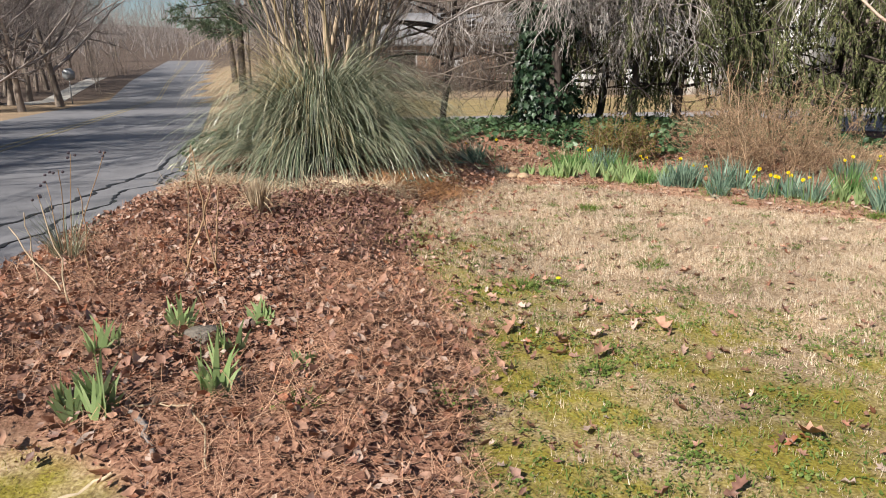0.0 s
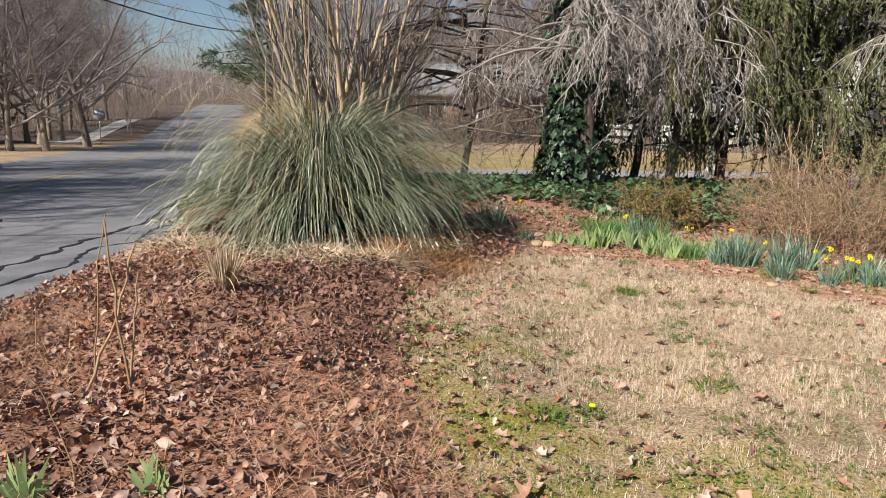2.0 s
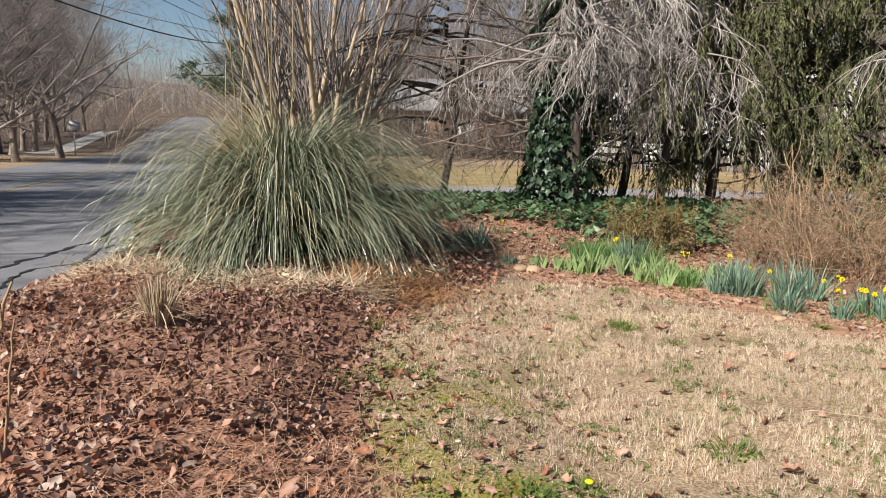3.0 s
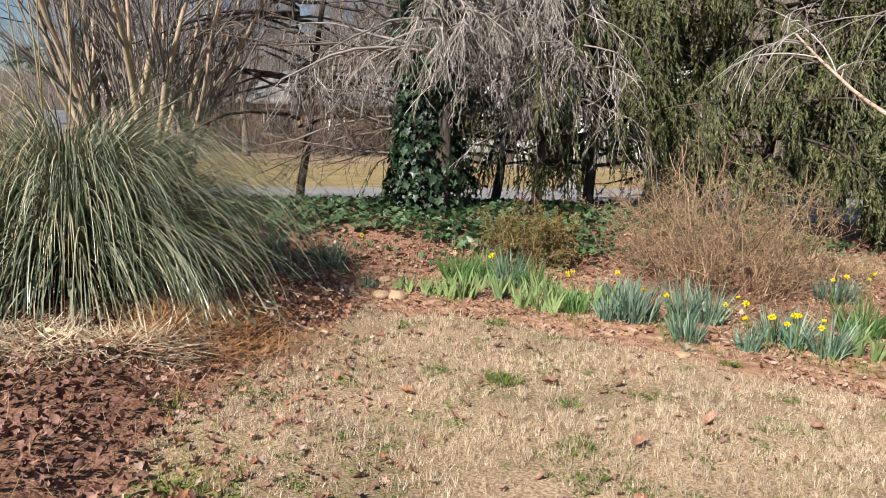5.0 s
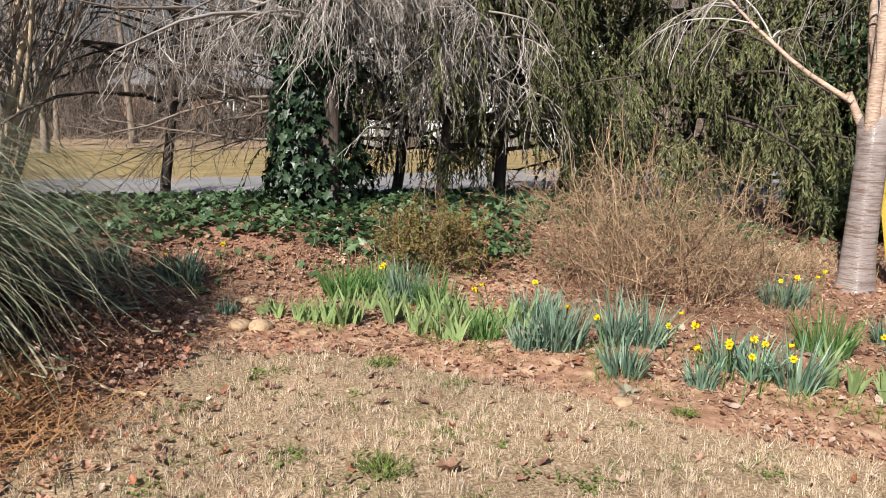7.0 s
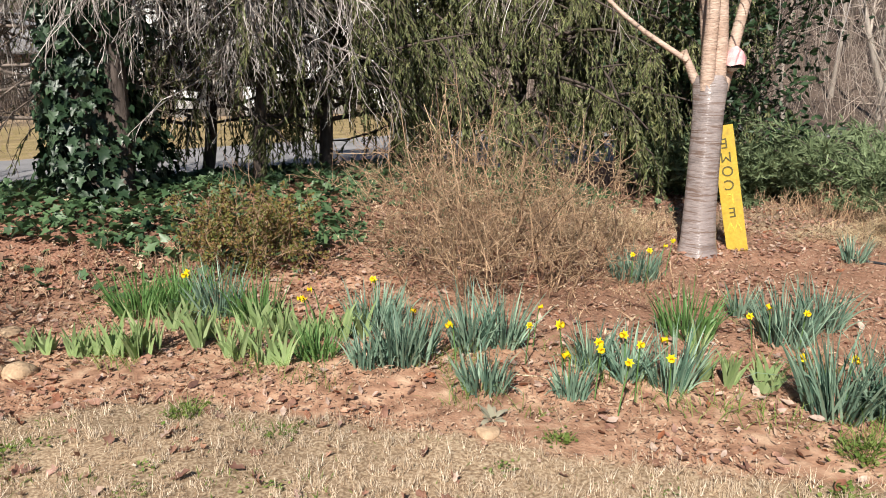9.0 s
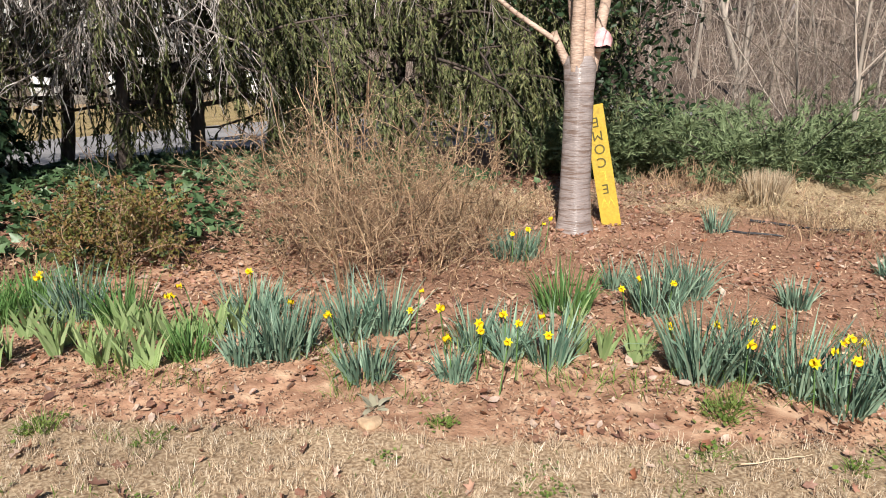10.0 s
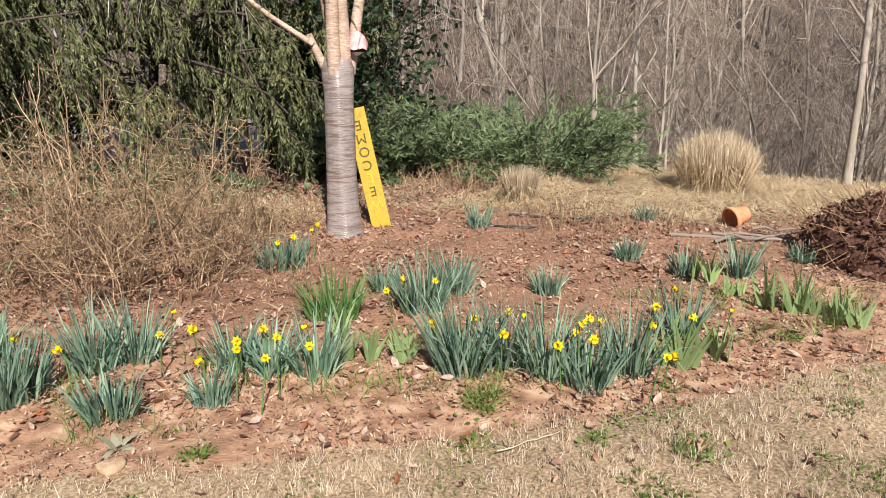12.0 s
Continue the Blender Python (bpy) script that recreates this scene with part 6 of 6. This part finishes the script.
stick("fallen_branch", "grey branch lying in the leaf bed", "branch", [(-0.70, 2.50, 0.17), (-0.6, 2.38, 0.18), (-0.5, 2.2, 0.14)], 0.016, M_LIMB, 6, 0.01, 13)
stick("fallen_branch", "pale branch lying on moss at the bed's edge", "branch", [(-1.2, 1.75, 0.03), (-0.95, 1.95, 0.04), (-0.72, 2.05, 0.08), (-0.6, 2.12, 0.12)], 0.012, M_STICK, 6, 0.01, 14)
stick("fallen_branch", "pale bleached pampas stalk lying in the thatch", "branch", lying(-1.75, 7.25, -0.95, 7.45, 0.016, 0.03), 0.016, M_STICK, 6, 0.01, 15)
stick("fallen_branch", "pale bleached stalk beside the pampas grass", "branch", lying(0.85, 8.0, 1.12, 7.95, 0.02, 0.0), 0.02, M_STICK, 6, 0.01, 16)
stick("fallen_branch", "pale bleached stalk in dead thatch", "branch", lying(-0.45, 7.3, -0.05, 7.0, 0.014, 0.04), 0.014, M_STICK, 6, 0.012, 17)
stick("grass_stalk", "long pale stalk lying on the lawn", "stick", lying(2.6, 5.3, 3.0, 5.15, 0.003, 0.02), 0.003, M_STICK, 4, 0.004, 19)
stick("grass_stalk", "pale green stalk lying on the lawn", "stick", lying(4.25, 6.05, 4.5, 5.9, 0.003, 0.03), 0.003, M_STICK, 4, 0.004, 20)

# dead plant stakes in the leaf bed
for k, (a, b, r, lab) in enumerate((
        ((-1.71, 3.95, 0.10), (-1.75, 3.95, 0.62), 0.006, "thin dry upright stake in the leaf bed"),
        ((-1.42, 3.64, 0.10), (-1.56, 3.75, 0.70), 0.007, "pale dry stake leaning in the leaf bed"),
        ((-1.40, 3.75, 0.10), (-1.82, 3.9, 0.56), 0.007, "pale dry stake tilted across the others"),
        ((-1.55, 4.15, 0.10), (-1.53, 4.12, 0.72), 0.006, "dry flower stalk standing by the road"),
        ((-0.99, 4.25, 0.15), (-0.93, 4.3, 0.95), 0.006, "thin tan stake standing in the leaf bed"),
        ((-1.02, 4.22, 0.15), (-0.80, 4.3, 0.82), 0.010, "crooked dead stalk in the leaf bed"),
        ((-0.80, 4.18, 0.15), (-0.90, 4.25, 0.92), 0.009, "forked dead stalk in the leaf bed"),
        ((-0.84, 4.22, 0.15), (-0.78, 4.25, 0.70), 0.008, "short dead stalk in the leaf bed"),
        ((-1.33, 4.45, 0.13), (-1.36, 4.45, 0.48), 0.005, "short dead stalk near the road"),
        ((-0.62, 3.35, 0.15), (-0.78, 3.4, 0.55), 0.004, "thin leaning dead stem above the stone"),
        ((-0.12, 3.05, 0.14), (-0.16, 3.05, 0.42), 0.003, "thin dark stem in the leaf bed"))):
    m = [(p + q) / 2 + (0.012 if k % 2 else -0.012) for p, q in zip(a, b)]
    stick("plant_stalk", lab, "stalk", [a, m, b], r * 0.75, M_STICK if k < 3 else M_DEADSTALK, 6, 0.006, 30 + k, "dead stalks in the bed")


def seed_plant(x, y):
    g = np.random.default_rng(241)
    root = thing("dried_perennial", x, y, float(ground_z(x, y)), "dried perennial with dark seed heads over a pale grass tuft", "plant")
    n = 170
    a = g.uniform(0, 6.28, n)
    b = np.stack([0.05 * np.cos(a), 0.05 * np.sin(a), 0 * a], -1)
    part("grass_tuft", blades(b, a, g.uniform(0.2, 0.5, n), 0.004, g.uniform(0.05, 0.5, n), g.uniform(0.2, 1.2, n), 4, 1.3), M_PAMPAS, root, "grey-green grass tuft")
    for k in range(5):
        ln = 0.45 + 0.08 * k
        P = grow(np.array([[0.02 * k - 0.04, 0.01, 0.0]]), np.array([[0.12 * (k - 2), 0.03, 1.0]]), np.array([ln]), 5, 0.06, 0, g)
        part("stem", tubes(P, taper([0.004], 6, 0.6), 5), M_DEADSTALK, root)
        tip = P[0, -1]
        for j in range(3):
            V, F = lump(0.010, g, 6, 0.25, 0.9)
            part("seed_head", (V + tip + g.normal(0, 0.022, 3), F), M_BERRY, root, "dark dry seed head")


seed_plant(-1.85, 4.55)


def rock(x, y, r, mat, seed, label, flat=0.6, lift=0.3):
    g = np.random.default_rng(seed)
    ob = part("stone", lump(r, g, 9, 0.22, flat), mat, smooth=False)
    ob.matrix_basis = pose(x, y, float(ground_z(x, y)) + r * flat * lift, 0, 0, seed * 40)
    tagged(ob, label, "stone", "loose stones")


rock(1.62, 9.06, 0.075, M_CLOD, 1, "tan stone at the lawn's edge")
rock(1.76, 9.02, 0.085, M_CLOD, 2, "pale tan stone at the lawn's edge")
rock(1.73, 9.72, 0.07, M_CLOD, 3, "tan stone in the red clay")
rock(3.42, 7.22, 0.055, M_CLOD, 4, "flat tan stone on the clay", 0.35)


def cut_stone(x, y):
    root = thing("stump_stone", x, y, float(ground_z(x, y)), "round grey stone block set among iris shoots", "stone", turn=20)
    V, F = lathe([(0.0, -0.05), (0.075, -0.05), (0.083, -0.02), (0.083, 0.045), (0.075, 0.055), (0.0, 0.058)], 9)
    part("block", (V * [1.0, 0.8, 1], F), M_STONE, root)


cut_stone(-0.60, 3.14)


def rosette(x, y):
    g = np.random.default_rng(251)
    root = thing("woolly_rosette", x, y, float(ground_z(x, y)), "grey-green woolly-leaved rosette plant on bare clay", "plant")
    n = 22
    a = g.uniform(0, 6.28, n)
    part("leaves", blades(np.zeros((n, 3)), a, g.uniform(0.05, 0.12, n), 0.035, g.uniform(0.3, 1.3, n), g.uniform(0.4, 1.6, n), 5, 1.2), M_GREYLEAF, root)


rosette(3.52, 7.33)


def debris_pile(x, y, r, H):
    g = np.random.default_rng(261)
    root = thing("brush_pile", x, y, float(ground_z(x, y)), "dark heap of leaves and twigs beside the beds", "pile")
    V, F = lump(r, g, 16, 0.12, H / r)
    part("mound", (V, F), mk("dark_leaf_mould", [(0.05, 0.025, 0.018), (0.13, 0.06, 0.04), (0.09, 0.045, 0.032)], 0.9, 14, 0.3, island=False, bump=0.8, bscale=40), root, smooth=True)
    n = 2600
    d = unit(g.normal(size=(n, 3)) + [0, 0, 0.5])
    c = d * [r, r, H] * g.uniform(0.93, 1.06, (n, 1))
    part("leaves", stamp(LEAF_V * [1, 1, 1.6], LEAF_F, c, turns(n, 0.7, g), g.uniform(0.03, 0.08, n)), mk("dark_wet_leaves", [(0.06, 0.028, 0.02), (0.15, 0.07, 0.048), (0.10, 0.05, 0.035)], 0.7, 20, 0.3), root)
    n = 700
    d = unit(g.normal(size=(n, 3)) + [0, 0, 0.5])
    P = grow(d * [r, r, H] * 0.97, g.normal(size=(n, 3)) + d * 0.3, g.uniform(0.1, 0.4, n), 3, 0.2, 0, g)
    part("twig_mass", tubes(P, taper(np.full(n, 0.004), 4, 0.5), 3), M_DEADSTALK, root)


debris_pile(8.5, 4.55, 0.95, 0.5)


# low dead fern and perennial stubble in the bed
def stubble(x, y, n, rx, ry_, h, seed, label):
    g = np.random.default_rng(seed)
    px, py = x + g.normal(0, rx, n), y + g.normal(0, ry_, n)
    P = grow(on_ground(px, py, -0.01), np.stack([g.normal(0, 0.4, n), g.normal(0, 0.4, n), np.ones(n)], -1), h * g.uniform(0.4, 1.2, n), 4, 0.15, 0, g)
    R = taper(np.full(n, 0.004), 5, 0.4)
    S, D, L, r = spawn(P, R, np.full(n, h), 3, 0.2, 1, 0.7, 0.4, g)
    tagged(part("dead_stems", join(tubes(P, R, 4), tubes(grow(S, D, L, 2, 0.15, 0, g), taper(np.full(len(S), 0.0025), 3, 0.5), 3)), M_TWIG), label, "dead stems", kind="stuff")


stubble(8.4, 7.35, 260, 0.35, 0.45, 0.16, 271, "short dead perennial stems in the bed")
stubble(9.6, 9.3, 200, 0.5, 0.4, 0.35, 272, "dead brown stems before the juniper")
stubble(2.2, 10.6, 240, 0.8, 0.25, 0.14, 273, "dead brown stems among leaf litter")
stubble(7.2, 9.9, 160, 0.6, 0.35, 0.22, 274, "dead stems behind the cherry")
stubble(5.6, 8.7, 160, 0.5, 0.4, 0.15, 275, "dead stems below the shrub")


# ---- the street and the houses ----
def stop_sign(x, y):
    z = float(ground_z(x, y))
    root = thing("traffic_sign", x, y, z, "octagonal traffic sign seen from its grey back", "sign", turn=12)
    part("post", box(-0.03, -0.02, -0.3, 0.03, 0.02, 2.2), M_METAL, root)
    a = np.arange(8) / 8 * 2 * np.pi + math.pi / 8
    ring = np.stack([0.41 * np.cos(a), 0 * a, 0.41 * np.sin(a) + 1.85], -1)
    V = np.concatenate([ring + [0, -0.024, 0], ring + [0, -0.02, 0], [[0, -0.024, 1.85], [0, -0.02, 1.85]]])
    j = np.arange(8)
    k = (j + 1) % 8
    F = np.concatenate([np.stack([j, k, k + 8], -1), np.stack([j, k + 8, j + 8], -1), np.stack([k, j, 0 * j + 16], -1), np.stack([j + 8, k + 8, 0 * j + 17], -1)])
    part("plate", (V, F), M_SIGNBACK, root, "pale aluminium octagon plate")


stop_sign(-21.7, 48)


def house(name, label, x, y, turn, w_, d_, h, roof_h, wall, lower=None, wins=()):
    root = thing(name, x, y, float(ground_z(x, y)) - 0.1, label, "house", turn=turn)
    bits = []
    xs_ = sorted({-w_ / 2, w_ / 2} | {e for q in wins for e in (q[0] - q[2] / 2, q[0] + q[2] / 2)})
    # front wall cut around the openings
    for x0, x1 in zip(xs_, xs_[1:]):
        c = (x0 + x1) / 2
        hole = [q for q in wins if abs(c - q[0]) < q[2] / 2]
        if not hole:
            bits.append(box(x0, -d_ / 2, 0, x1, -d_ / 2 + 0.2, h))
        else:
            q = hole[0]
            if q[1] > 0.05:
                bits.append(box(x0, -d_ / 2, 0, x1, -d_ / 2 + 0.2, q[1]))
            bits.append(box(x0, -d_ / 2, q[1] + q[3], x1, -d_ / 2 + 0.2, h))
    bits += [box(-w_ / 2, d_ / 2 - 0.2, 0, w_ / 2, d_ / 2, h), box(-w_ / 2, -d_ / 2 + 0.2, 0, -w_ / 2 + 0.2, d_ / 2 - 0.2, h), box(w_ / 2 - 0.2, -d_ / 2 + 0.2, 0, w_ / 2, d_ / 2 - 0.2, h)]
    for piece in bits:
        part("wall", piece, wall, root)
    if lower:
        part("brick_base", box(-w_ / 2 - 0.03, -d_ / 2 - 0.06, 0, w_ / 2 + 0.03, -d_ / 2 - 0.004, lower), M_BRICKWALL, root, "brick lower wall")
    o = 0.5
    V = np.array([(-w_ / 2 - o, -d_ / 2 - o, h), (w_ / 2 + o, -d_ / 2 - o, h), (w_ / 2 + o, d_ / 2 + o, h), (-w_ / 2 - o, d_ / 2 + o, h), (-w_ / 2 + d_ * 0.35, 0, h + roof_h), (w_ / 2 - d_ * 0.35, 0, h + roof_h)])
    V = np.concatenate([V, V + [0, 0, 0.18]])
    F = np.array([(6, 7, 11), (6, 11, 10), (7, 8, 11), (8, 9, 10), (8, 10, 11), (9, 6, 10), (0, 1, 7), (0, 7, 6), (1, 2, 8), (1, 8, 7), (2, 3, 9), (2, 9, 8), (3, 0, 6), (3, 6, 9), (0, 2, 1), (0, 3, 2)])
    part("roof", (V, F), M_ROOF, root)
    for q in wins:
        win = part("window" if q[1] > 0.3 else "door", box(q[0] - q[2] / 2, -d_ / 2 + 0.10, q[1], q[0] + q[2] / 2, -d_ / 2 + 0.13, q[1] + q[3]), M_GLASS if q[4] else M_TRIM, root)
        x0, x1, z0, z1, f = q[0] - q[2] / 2, q[0] + q[2] / 2, q[1], q[1] + q[3], 0.08
        y0, y1 = -d_ / 2 - 0.03, -d_ / 2 + 0.09
        part("frame", join(box(x0 - f, y0, z0 - f, x0, y1, z1 + f), box(x1, y0, z0 - f, x1 + f, y1, z1 + f), box(x0, y0, z1, x1, y1, z1 + f), box(x0, y0, z0 - f, x1, y1, z0), box((x0 + x1) / 2 - 0.02, y1 - 0.04, z0, (x0 + x1) / 2 + 0.02, y1, z1)), M_TRIM, win, "white painted frame")
    return root


house("house", "low brick house with a grey shingle roof beyond the lawn", 5.2, 49, 0, 16, 8, 2.5, 2.0, M_BRICKWALL, None, ((-5.5, 0.9, 1.6, 1.3, 1), (-2.4, 0.0, 1.0, 2.05, 0), (1.2, 0.9, 1.8, 1.3, 1), (5, 0.9, 1.6, 1.3, 1)))
house("house", "white-sided two-storey house behind the weeping conifers", 13.5, 38, -6, 13, 9, 5.2, 2.4, M_WHITE, None, ((-4.9, 1.2, 1.1, 1.5, 1), (-2.3, 1.2, 1.1, 1.5, 1), (0.4, 0.05, 1.0, 2.1, 0), (3.1, 1.2, 1.6, 1.5, 1)))
house("house", "white house with a grey roof beyond the roadside trees", -33, 44, 55, 10, 7, 2.8, 2.0, M_WHITE, None, ((-3, 0.9, 1.2, 1.3, 1), (0, 0.0, 1.0, 2.05, 0), (3, 0.9, 1.2, 1.3, 1)))


def birdbath(x, y):
    root = thing("birdbath", x, y, float(ground_z(x, y)), "white stone pedestal standing beside the driveway", "ornament")
    part("pedestal", lathe([(0.0, 0.0), (0.22, 0.0), (0.22, 0.06), (0.14, 0.12), (0.10, 0.35), (0.13, 0.62), (0.11, 0.72), (0.0, 0.72)], 16), M_CONCRETE, root, smooth=True)
    part("bowl", lathe([(0.0, 0.70), (0.12, 0.72), (0.20, 0.80), (0.19, 0.82), (0.1, 0.78), (0.0, 0.77)], 16), M_CONCRETE, root, smooth=True)


birdbath(8.1, 21.4)


def cable(label, a, b, sag, r=0.02):
    t = np.linspace(0, 1, 30)[:, None]
    P = np.array(a) * (1 - t) + np.array(b) * t - np.array([0, 0, 1]) * sag * 4 * t * (1 - t)
    tagged(part("overhead_cable", tubes(P[None], np.full((1, 30), r), 5), M_WIRE), label, "cable", "overhead cables")


def utility_pole(x, y, h):
    root = thing("utility_pole", x, y, float(ground_z(x, y)), "weathered wooden utility pole carrying cables over the road", "pole", "utility poles")
    part("shaft", tubes(np.array([[(0, 0, -0.4), (0, 0, h / 2), (0, 0, h)]]), np.array([[0.15, 0.13, 0.10]]), 12), M_POLE, root, smooth=True)
    part("crossarm", box(-1.1, -0.05, h - 0.6, 1.1, 0.05, h - 0.48), M_POLE, root)


utility_pole(-15.5, 72, 9.6)
utility_pole(-12.2, -14.0, 10.4)
cable("black cable sagging over the road", (-12.2, -14.0, 8.7), (-15.5, 72, 9.2), 3.0, 0.035)
cable("thin dark cable over the road", (-11.4, -14.0, 10.0), (-14.7, 72, 9.7), 1.4)
cable("thin dark cable over the road", (-13.0, -14.0, 10.0), (-16.3, 72, 9.7), 1.4)
cable("thin dark cable crossing to the verge", (-15.5, 72, 9.4), (-24.0, 20, 8.5), 0.6)
